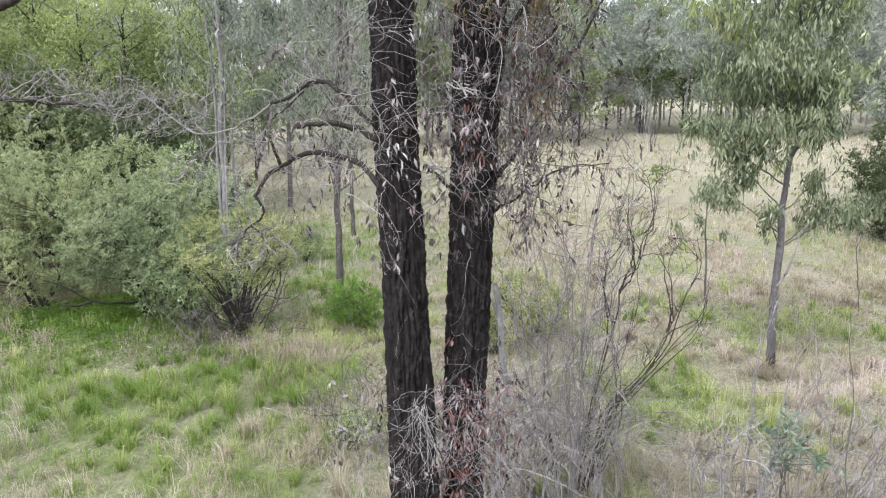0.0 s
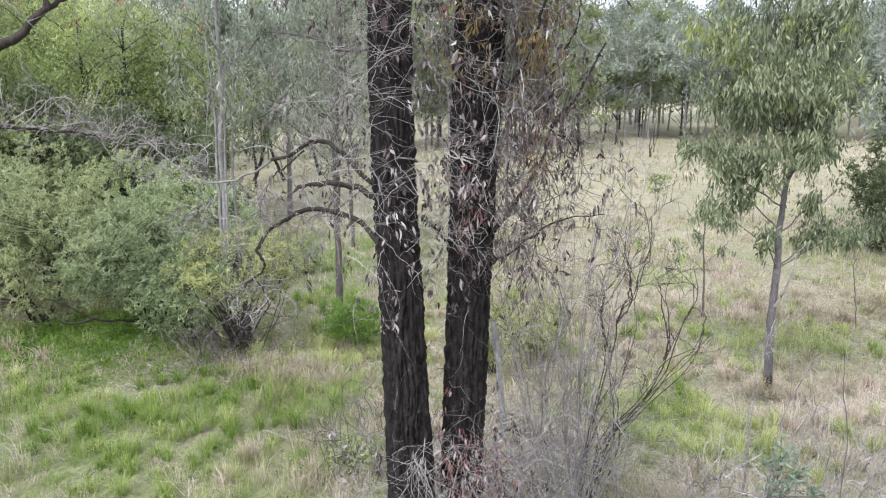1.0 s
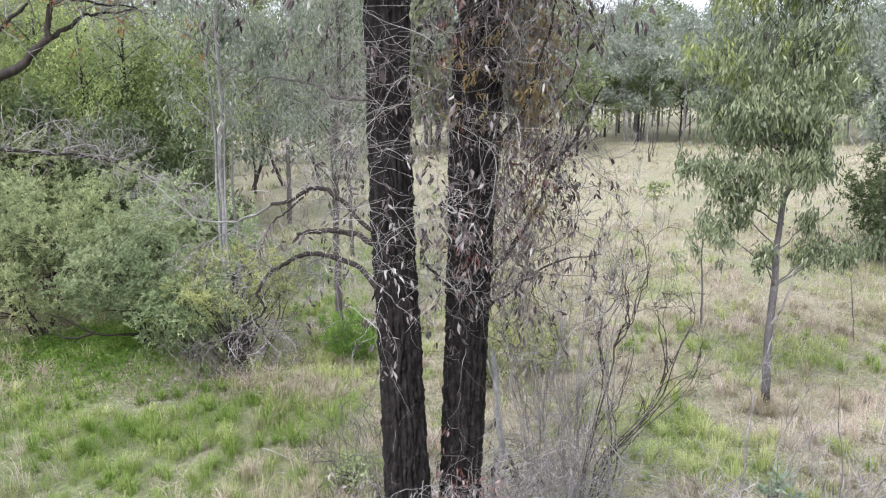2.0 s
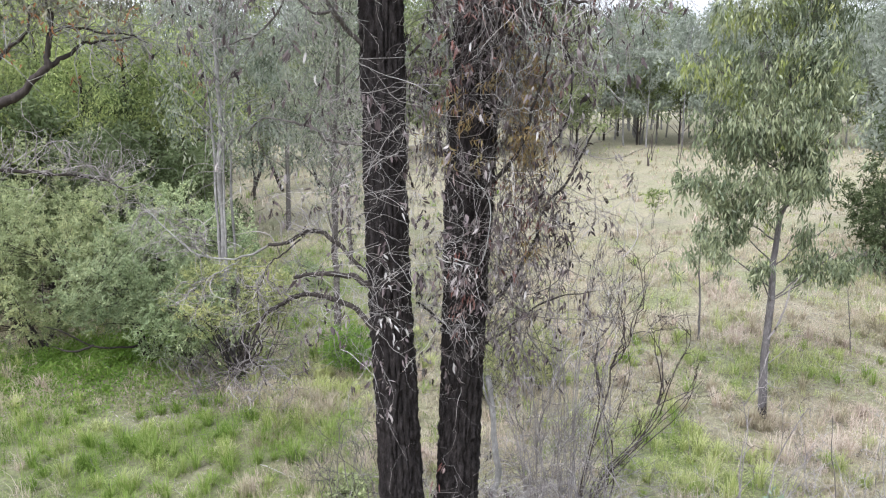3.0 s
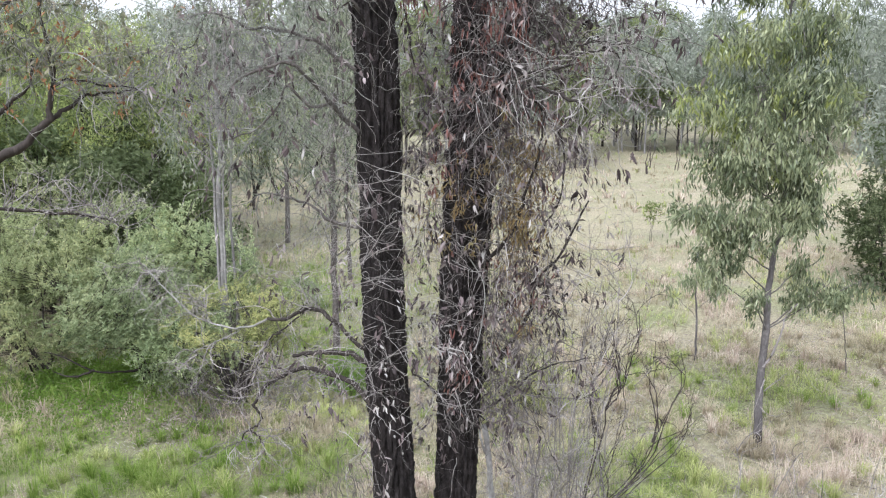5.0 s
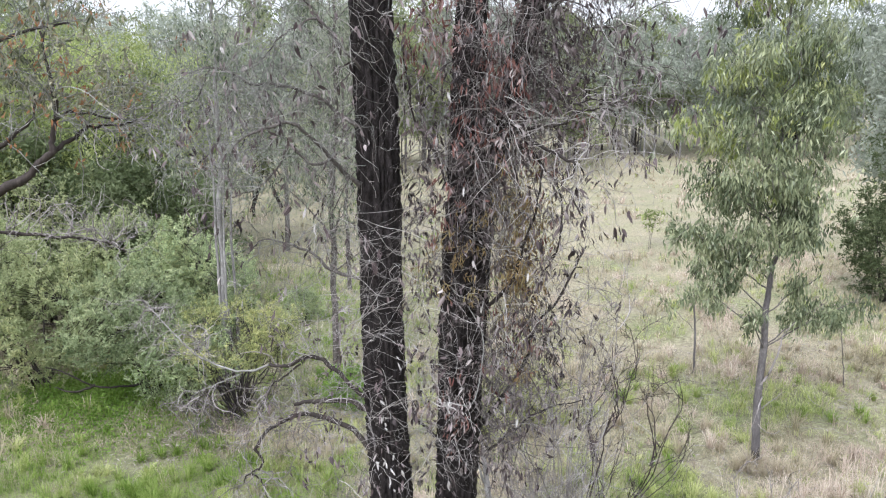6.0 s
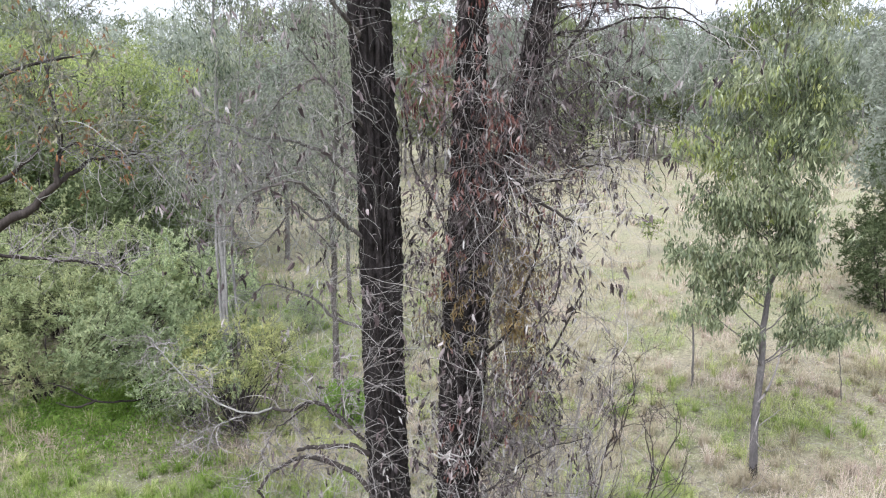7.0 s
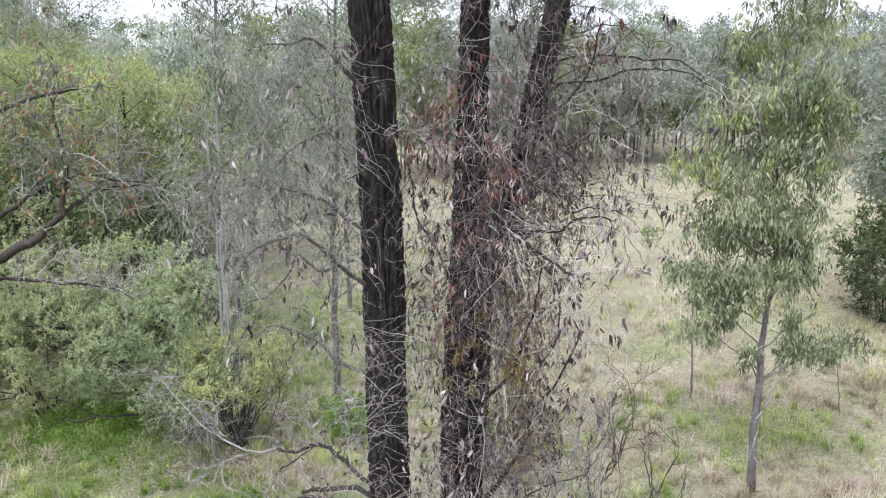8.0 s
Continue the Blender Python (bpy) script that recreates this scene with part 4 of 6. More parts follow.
        curled(lf, p, np.repeat(rng.normal(size=q.shape) * 0.3, 5, 0) + rng.normal(size=p.shape) * 0.25 + [0, 0, -1], rng.uniform(0.04, 0.1, len(p)), rng.uniform(0.009, 0.02, len(p)))
    part("russet_foliage", lf, M_RUSSETLEAF, right, "hanging red-brown dead leaf clusters", kind="stuff")
    # bleached twig ends that swing clear in front
    geo = Geo()
    at = np.array([0.12, 4.63, 5.935])
    for tip in ((0.02, 4.62, 5.97), (0.06, 4.6, 5.985), (0.19, 4.64, 5.9), (0.16, 4.6, 5.955), (0.13, 4.62, 5.88), (0.22, 4.66, 5.92)):
        limb(geo, [at, (at + tip) / 2 + rng.normal(size=3) * 0.012, tip], 0.0058, 0.003, 7, 5, 0.003)
    part("bleached_twig", geo, M_BLEACHED, right, "small bleached white twig fork")
    geo = Geo()
    limb(geo, [(0.3, 5.52, 6.35), (0.4, 5.2, 6.2), (0.33, 4.85, 5.88), (0.22, 4.66, 5.92)], 0.004, 0.003, 16, 4, 0.004)
    part("carrying_twig", geo, M_GREYTWIG, right)
    geo = Geo()
    limb(geo, [(0.84, 4.65, 7.43), (0.91, 4.65, 7.46), (0.94, 4.65, 7.56), (0.99, 4.65, 7.62), (1.0, 4.65, 7.65), (0.95, 4.68, 7.66), (0.9, 4.9, 7.59)], 0.0042, 0.0042, 18, 6, 0.003)
    part("bleached_twig", geo, M_BLEACHED, right, "curled bleached white twig end")
    lf, geo = Geo(), Geo()
    crown_above(lf, geo, (0.35, 5.9, 12.5), 1.6, 2.2, 6, 2500)
    part("branchwork", geo, M_DARKBARK, right)
    part("crown", lf, M_GREYLEAF, right)


build_left_ironbark()
build_right_ironbark()


# ---- trees of other kinds ----
def bunches(lf, centres, per, spread, length, width, droop, rand, up=0.0):
    """Leaves in bunches round the given places."""
    k = len(centres) * per
    size = np.repeat(rng.uniform(0.6, 1.3, len(centres)), per)[:, None]
    q = np.repeat(centres, per, 0) + rng.normal(size=(k, 3)) * np.asarray(spread) * size
    way = np.repeat(rng.normal(size=(len(centres), 3)) * 0.3, per, 0) + rng.normal(size=(k, 3)) * rand + [0, 0, up - droop]
    leaves(lf, q, way, length * rng.uniform(0.6, 1.25, k), width * rng.uniform(0.7, 1.3, k), 0.3, 0.08)


def gum_tree(name, label, height, r0, crown_low, crown_r, n_limb, n_twig, n_bunch, per, leaf_l, leaf_w, leaf_m, bark, lean=(0, 0), droop=1.0, rand=0.4, spread=(0.16, 0.16, 0.2), group="", clear=0.25, twig_l=0.9, up=0.0, taper=0.55, far=False, crook=0.08):
    """A tree with a clear stem, rising limbs, twigs and bunches of leaves. Built at the origin."""
    ob = thing(name, label, "tree", group=group)
    wood, lf = Geo(), Geo()
    top = np.array([lean[0], lean[1], height * 0.92])
    pts = [(0, 0, -0.1), (lean[0] * 0.3 + rng.normal() * crook, lean[1] * 0.2, height * 0.3), (lean[0] * 0.8 + rng.normal() * crook, lean[1] * 0.6, height * 0.62), tuple(top)]
    stem = curve(pts, 24)
    line = wiggle(stem, 0.012 if crook < 0.1 else 0.035)[:: 3 if far else 1]
    m = len(line)
    tubes(wood, line[None], (np.linspace(1, 0.12, m) ** 0.9 * r0)[None] * rng.uniform(0.94, 1.06, (1, m)), 6 if far else 9)
    part("trunk", wood, bark, ob, smooth=True)
    wood = Geo()
    limbs = []
    for i in range(n_limb):
        f = clear + (0.97 - clear) * (i + rng.uniform(0, 1)) / n_limb
        s = stem[int(f * 23)]
        a = i * 2.4 + rng.uniform(-0.5, 0.5)
        h = (s[2] - crown_low) / max(height - crown_low, 0.1)
        reach = crown_r * rng.uniform(0.5, 1.1) * (1 - taper * max(h, 0) ** 2)
        e = s + np.array([np.cos(a) * reach, np.sin(a) * reach, reach * rng.uniform(0.4, 1.0)])
        e[2] = min(e[2], height * 1.03)
        m = s * 0.5 + e * 0.5 + np.array([0, 0, 0.12 * reach])
        limbs.append(limb(wood, [s, m, e], r0 * 0.28 * (1.1 - f * 0.7), r0 * 0.06, 6 if far else 10, 3 if far else 4, 0.012))
    limbs = np.array(limbs)
    p, d = pick(limbs, n_twig, 0.3)
    tw = sprays(wood, p, d * 0.6 + rng.normal(size=p.shape) * 0.6 + [0, 0, 0.1], rng.uniform(0.4, 1.1, n_twig) * twig_l, 0.004 + 0.012 * r0, 3 if far else 5, 0.4, 0.35 * droop)
    part("branchwork", wood, bark, ob, kind="stuff")
    q, _ = pick(tw, n_bunch, 0.35)
    q[:, 2] = np.where(q[:, 2] < crown_low, q[:, 2] + rng.uniform(0.8, 3.2, n_bunch), q[:, 2])
    bunches(lf, q, per, spread, leaf_l, leaf_w, droop, rand, up)
    part("crown", lf, leaf_m, ob)
    return ob


def put(ob, x, y, turn=0, size=1.0, dz=0.0):
    ob.matrix_basis = pose(x, y, float(ground_z(x, y)) - 0.03 + dz, 0, 0, turn) @ Matrix.Scale(size, 4)
    return ob


def again(ob, x, y, turn, size=1.0):
    return copy_thing_scaled(ob, x, y, turn, size)


def copy_thing_scaled(ob, x, y, turn, size):
    keep = ob.scale.copy()
    ob.scale = (1, 1, 1)
    c = copy_thing(ob, pose(x, y, float(ground_z(x, y)) - 0.03, 0, 0, turn) @ Matrix.Scale(size, 4))
    ob.scale = keep
    return c


# young gum on the open side
rng = np.random.default_rng(21)


def charred_foot(line, r0, height):
    """A sleeve of blackened bark round the foot of a stem, with a ragged upper edge."""
    geo = Geo()
    zz = np.linspace(-0.08, height, 22)
    uu = np.linspace(0, 2 * np.pi, 20, endpoint=False)
    Z, U = np.meshgrid(zz, uu, indexing="ij")
    Z = np.where(Z > 0, Z * (0.72 + 0.3 * cells(U, Z * 0, 5, 1, 5) + 0.3 * cells(U, Z * 0, 11, 1, 6)), Z)
    rr = r0 * (1.14 - 0.22 * np.clip(Z / height, 0, 1) ** 1.5 + 0.45 * np.exp(-np.clip(Z, 0, 9) / 0.12) + 0.2 * (cells(U, Z, 8, 6, 3) - 0.35))
    cx, cy = (np.interp(Z, line[:, 2], line[:, i]) for i in (0, 1))
    idx = np.arange(22 * 20).reshape(22, 20)
    nx = np.roll(idx, -1, 1)
    geo.add(np.stack([cx + rr * np.cos(U), cy + rr * np.sin(U), Z], -1), np.stack([idx[:-1], nx[:-1], nx[1:], idx[1:]], -1))
    return geo


def lobed_gum(name, label, stem, r0, lobes, leaf_l, leaf_w, per_bunch, charred=0.0):
    """A gum with a bent stem; a limb runs to each lobe of its crown, and leaves hang in bunches from the lobe's twigs."""
    ob = thing(name, label, "tree")
    geo = Geo()
    line = wiggle(curve(stem, 40), 0.008)
    tubes(geo, line[None], (r0 * np.interp(np.linspace(0, 1, 40), [0, 0.4, 1], [1, 0.72, 0.12]) * rng.uniform(0.93, 1.07, 40))[None], 10)
    part("trunk", geo, M_GUMBARK, ob, smooth=True)
    if charred:
        part("charred_base", charred_foot(line, r0, charred), M_CHAR, ob, "blackened bark at the foot", smooth=True)
    twigs, lf, tips = Geo(), Geo(), Geo()
    for (cx, cy, cz), (rx, ry, rz), n, fresh in lobes:
        c = np.array([cx, cy, cz])
        j = int(np.argmin(np.abs(line[:, 2] - (cz - 0.35 - 0.45 * np.hypot(cx - line[0, 0], cy)))))
        a = line[max(j, 12)]
        geo = Geo()
        path = limb(geo, [a, a * 0.5 + c * 0.5 + [0, 0, 0.1], c + [0, 0, rz * 0.5]], r0 * 0.2, 0.007, 12, 5, 0.016)
        part("limb", geo, M_GREYBARK, ob)
        k = max(n // 3, 4)
        p, d = pick(path[None], k, 0.55)
        tw = sprays(twigs, p, unit(rng.normal(size=p.shape) * [1, 1, 0.7]), rng.uniform(0.5, 1.15, k) * (rx + ry + rz) / 3, 0.006, 7, 0.5, 0.25)
        q, _ = pick(tw, n, 0.3)
        q = c + np.clip((q - c) / [rx, ry, rz], -1.15, 1.15) * [rx, ry, rz]
        q += rng.normal(size=q.shape) * [rx, ry, rz] * 0.28
        young = rng.uniform(size=n) < fresh
        for g, sel in ((lf, ~young), (tips, young)):
            if sel.any():
                bunches(g, q[sel], per_bunch, (0.07, 0.07, 0.10), leaf_l, leaf_w, 1.1, 0.3)
    part("twig_mass", twigs, M_GREYBARK, ob, kind="stuff")
    part("crown", lf, M_GUMLEAF, ob)
    if tips.v:
        part("young_growth", tips, M_GUMTIP, ob, "fresh yellow-green leaf tips")
    return ob


YOUNG = put(lobed_gum("young_gum_tree", "young gum tree with slim pale trunk and drooping green leaves",
    [(0.03, 0, -0.12), (0.0, 0, 0.55), (-0.06, 0, 1.8), (-0.07, 0, 3.0), (-0.1, 0.02, 3.7), (-0.04, 0.05, 4.5), (0.07, 0.05, 5.0), (0.0, 0.1, 6.4), (-0.15, 0.1, 8.2), (-0.05, 0.1, 11.2)], 0.088, [
    ((-1.50, 0, 3.95), (0.42, 0.4, 0.32), 34, 0), ((-1.12, -0.1, 4.4), (0.34, 0.35, 0.26), 26, 0), ((-0.52, -0.3, 3.4), (0.24, 0.3, 0.24), 16, 0),
    ((1.20, 0.1, 3.55), (0.55, 0.5, 0.3), 52, 0), ((1.85, 0.1, 3.62), (0.42, 0.4, 0.3), 40, 0), ((0.75, -0.2, 4.15), (0.40, 0.4, 0.22), 20, 0),
    ((-1.83, 0, 5.15), (0.51, 0.5, 0.42), 65, 0), ((-0.85, -0.2, 5), (0.71, 0.7, 0.45), 93, 0.02), ((0.31, -0.3, 5.2), (0.71, 0.7, 0.45), 89, 0), ((0.75, 0.4, 5.5), (0.57, 0.6, 0.5), 59, 0),
    ((-0.35, 0.6, 5.9), (1.25, 0.9, 0.55), 95, 0), ((-1.61, 0, 6.3), (0.82, 0.7, 0.5), 86, 0.04), ((-0.41, -0.5, 6.4), (0.85, 0.6, 0.5), 93, 0.03), ((0.66, 0, 6.35), (0.82, 0.8, 0.55), 89, 0.02),
    ((-1.95, 0, 7.35), (0.68, 0.6, 0.5), 69, 0.35), ((-0.85, -0.3, 7.35), (0.91, 0.8, 0.55), 97, 0.05), ((0.36, 0, 7.4), (0.91, 0.9, 0.6), 97, 0.03), ((1.08, 0.2, 7.6), (0.51, 0.6, 0.6), 46, 0),
    ((-1.23, 0, 8.4), (0.78, 0.7, 0.55), 82, 0.25), ((-0.13, -0.3, 8.5), (0.91, 0.8, 0.6), 95, 0.04), ((0.81, 0.1, 8.7), (0.63, 0.7, 0.6), 67, 0.04),
    ((-0.85, 0, 9.5), (0.80, 0.7, 0.6), 78, 0.2), ((0.36, 0, 9.8), (0.97, 0.8, 0.65), 89, 0.15), ((0.81, 0, 10.8), (0.85, 0.7, 0.6), 67, 0.3), ((-0.46, 0, 10.9), (0.97, 0.8, 0.6), 74, 0.2),
], 0.165, 0.034, 16, 0.72), 6.74, 14.42)
dead = Geo()
limb(dead, [(-0.05, -0.08, 2.0), (0.12, -0.1, 2.3), (0.27, -0.12, 2.75), (0.33, -0.12, 3.1), (0.5, -0.12, 3.35)], 0.03, 0.008, 14, 5, 0.012)
part("dead_limb", dead, M_DEADTWIG, YOUNG, "bleached dead limb")
for pts in ([(0.0, -0.1, 1.75), (-0.2, -0.3, 1.45), (-0.3, -0.4, 0.9)], [(0.02, -0.1, 1.5), (0.2, -0.3, 1.85), (0.33, -0.35, 1.95)], [(-0.02, -0.1, 1.1), (0.12, -0.3, 1.0), (0.3, -0.4, 1.12)]):
    dead = Geo()
    limb(dead, pts, 0.011, 0.004, 10, 4, 0.012)
    part("dead_twig", dead, M_DEADTWIG, YOUNG, "bleached dead twig")
put(lobed_gum("gum_sapling", "thin gum sapling with a small leafy top",
    [(0, 0, -0.1), (-0.06, 0, 0.9), (-0.13, 0, 1.9), (-0.18, 0, 3.1), (-0.1, 0, 3.6)], 0.035, [
    ((-0.15, 0, 3.2), (0.32, 0.32, 0.3), 20, 0), ((-0.95, 0, 2.1), (0.2, 0.2, 0.2), 7, 0), ((-0.5, 0, 2.5), (0.25, 0.25, 0.2), 8, 0), ((0.5, 0, 2.1), (0.2, 0.25, 0.2), 6, 0), ((0.25, 0, 2.9), (0.25, 0.25, 0.2), 9, 0),
], 0.2, 0.045, 8), 7.3, 19.8)

# middle-distance slim trees
PALE = put(gum_tree("slim_gum_tree", "slim pale-barked gum with several stems and grey-green foliage", 13.0, 0.10, 4.3, 1.75, 24, 140, 175, 30, 0.165, 0.036, M_SLIMLEAF, M_PALEBARK, lean=(0.25, 0), clear=0.42, group="slim gums", spread=(0.17, 0.17, 0.34), crook=0.15), -5.35, 18.3)
for pts, r0 in (
    ([(0.12, 0.03, -0.05), (0.2, 0.05, 1.6), (0.16, 0.1, 4.2), (0.45, 0.2, 7.5), (0.8, 0.3, 10.2)], 0.05),
    ([(-0.13, -0.04, -0.05), (-0.2, 0, 1.5), (-0.16, 0, 3.6), (-0.22, 0.1, 6.2), (-0.4, 0.2, 8.6)], 0.06),
    ([(0.02, -0.12, -0.05), (0.06, -0.16, 1.4), (0.03, -0.14, 3.0), (0.15, -0.2, 5.4), (0.3, -0.3, 6.6)], 0.045),
):
    geo = Geo()
    path = limb(geo, pts, r0, 0.012, 22, 6, 0.014)
    part("side_stem", geo, M_PALEBARK, PALE, smooth=True)
    geo = Geo()
    p, d = pick(path[None], 26, 0.3)
    sprays(geo, p, d * 0.5 + rng.normal(size=p.shape) * 0.7, rng.uniform(0.5, 1.6, 26), 0.008, 8, 0.5, 0.1)
    part("dead_twig", geo, M_DEADTWIG, PALE, "bare grey twigs", kind="stuff")
SLIM = gum_tree("slim_gum_tree", "slim grey gum tree with thin weeping grey-green foliage", 13.0, 0.10, 3.2, 2.2, 28, 140, 205, 30, 0.165, 0.036, M_SLIMLEAF, M_BOUGH, lean=(0.2, 0), taper=0.3, clear=0.26, group="slim gums", spread=(0.17, 0.17, 0.36), crook=0.3)
geo = Geo()
p = np.stack([rng.normal(size=90) * 0.7, rng.normal(size=90) * 0.7, rng.uniform(3.0, 9.5, 90)], -1)
wiry = sprays(geo, p * [0.25, 0.25, 1], unit(rng.normal(size=p.shape)), rng.uniform(0.6, 1.8, 90), 0.007, 10, 0.6, 0.35)
p, d = pick(wiry, 300, 0.2)
sprays(geo, p, d + rng.normal(size=p.shape) * 0.7 + [0, 0, -0.4], rng.uniform(0.3, 0.9, 300), 0.004, 7, 0.6, 0.4)
part("dead_twig", geo, M_DEADTWIG, SLIM, "wiry pale dead twigs", kind="stuff")
put(SLIM, -2.8, 19.2)
for x, y, a, s in ((-4.45, 31.4, 70, 0.95), (-3.44, 28.5, 140, 0.9), (-5.6, 39, 80, 1.1)):
    again(SLIM, x, y, a, s)
DARK = put(gum_tree("dark_gum_tree", "slim dark-trunked gum with olive foliage at the clearing's edge", 10.0, 0.12, 3.0, 2.2, 22, 110, 190, 22, 0.2, 0.05, M_OLIVELEAF, M_DARKBARK, lean=(0.4, 0), clear=0.24, group="dark gums", spread=(0.24, 0.24, 0.3), crook=0.5), -11.86, 46.2)
for x, y, a, s in ((-11.2, 44.2, 100, 0.75), (-10.1, 47.5, 200, 0.95), (-13.0, 41.3, 290, 0.9), (-13.6, 37.2, 40, 0.9), (-8.2, 50, 150, 1.0), (-6.2, 54, 250, 1.05)):
    again(DARK, x, y, a, s)
put(gum_tree("tall_gum_tree", "tall pale-trunked gum with a dark open crown above the wood", 18.0, 0.24, 11.4, 3.9, 16, 110, 150, 26, 0.26, 0.06, M_DARKLEAF, M_PALEBARK, lean=(0.5, 0), clear=0.62, droop=0.6, spread=(0.45, 0.45, 0.36), twig_l=1.5, crook=0.3), -22.6, 45)
again(DARK, -25.6, 42, 60, 1.5)
again(DARK, -28.5, 47, 190, 1.6)
again(DARK, -19.6, 37.5, 310, 1.25)



def bush(name, label, r, h, low, n_stem, n_clump, per, clump_r, leaf_l, leaf_w, leaf_m, bark, group="", base_spread=0.25, stem_r=0.03, hollow=0.45, up=0.2):
    """A shrub: stems fan out from the base into a lumpy dome of leafy clumps."""
    ob = thing(name, label, "shrub", group=group)
    lf, fine = Geo(), Geo()
    c = []
    lobes = unit(rng.normal(size=(9, 3)) + [0, 0, 0.5])
    while len(c) < n_clump:
        d = unit(rng.normal(size=3) * [1, 1, 0.8])
        lump = 0.66 + 0.48 * np.max(np.exp(-6 * (1 - lobes @ d)))
        q = d * lump * rng.uniform(hollow, 1) ** 0.6
        c.append([q[0] * r, q[1] * r, low + (h - low) * (0.42 + 0.58 * q[2])])
    c = np.array(c)
    c = c[c[:, 2] > low * rng.uniform(0.6, 1.7, len(c))]
    stems = []
    for i in range(n_stem):
        a = i * 2.399 + rng.uniform(-0.4, 0.4)
        b = np.array([np.cos(a), np.sin(a), 0]) * base_spread * np.sqrt((i + 0.5) / n_stem)
        e = c[rng.integers(0, len(c))] * [0.85, 0.85, 0.92]
        m = b * 0.45 + e * 0.55 + np.array([0, 0, 0.08 * h]) + rng.normal(size=3) * 0.08 * r
        geo = Geo()
        stems.append(limb(geo, [b - [0, 0, 0.05], m, e], stem_r * rng.uniform(0.6, 1.2), stem_r * 0.25, 12, 5, 0.02))
        part("stem", geo, bark, ob)
    stems = np.array(stems).reshape(-1, 3)
    near = stems[np.argmin(((c[:, None] - stems[None]) ** 2).sum(-1), 1)]
    m = (near + c) / 2 + rng.normal(size=c.shape) * 0.05
    tubes(fine, np.stack([near, m, c], 1), np.tile([0.010, 0.007, 0.004], (len(c), 1)), 3)
    k = 5
    st = np.repeat(c, k, 0) + rng.normal(size=(len(c) * k, 3)) * clump_r * 0.25
    tw = sprays(fine, st, rng.normal(size=st.shape) * 0.7 + unit(st - [0, 0, low]) * 0.6 + [0, 0, up], rng.uniform(0.5, 1.2, len(st)) * clump_r, 0.003, 4, 0.4, 0.1)
    part("twig_mass", fine, bark, ob, kind="stuff")
    n = len(tw) * per
    i = np.repeat(np.arange(len(tw)), per)
    f = rng.uniform(0.1, 2.99, n)
    j = f.astype(int)
    w = (f - j)[:, None]
    q = tw[i, j] * (1 - w) + tw[i, j + 1] * w
    dd = unit(tw[i, j + 1] - tw[i, j])
    leaves(lf, q, dd * 0.7 + rng.normal(size=q.shape) * 0.6, leaf_l * rng.uniform(0.6, 1.3, n), leaf_w * rng.uniform(0.7, 1.3, n), 0.2, 0.05)
    part("foliage", lf, leaf_m, ob)
    return ob


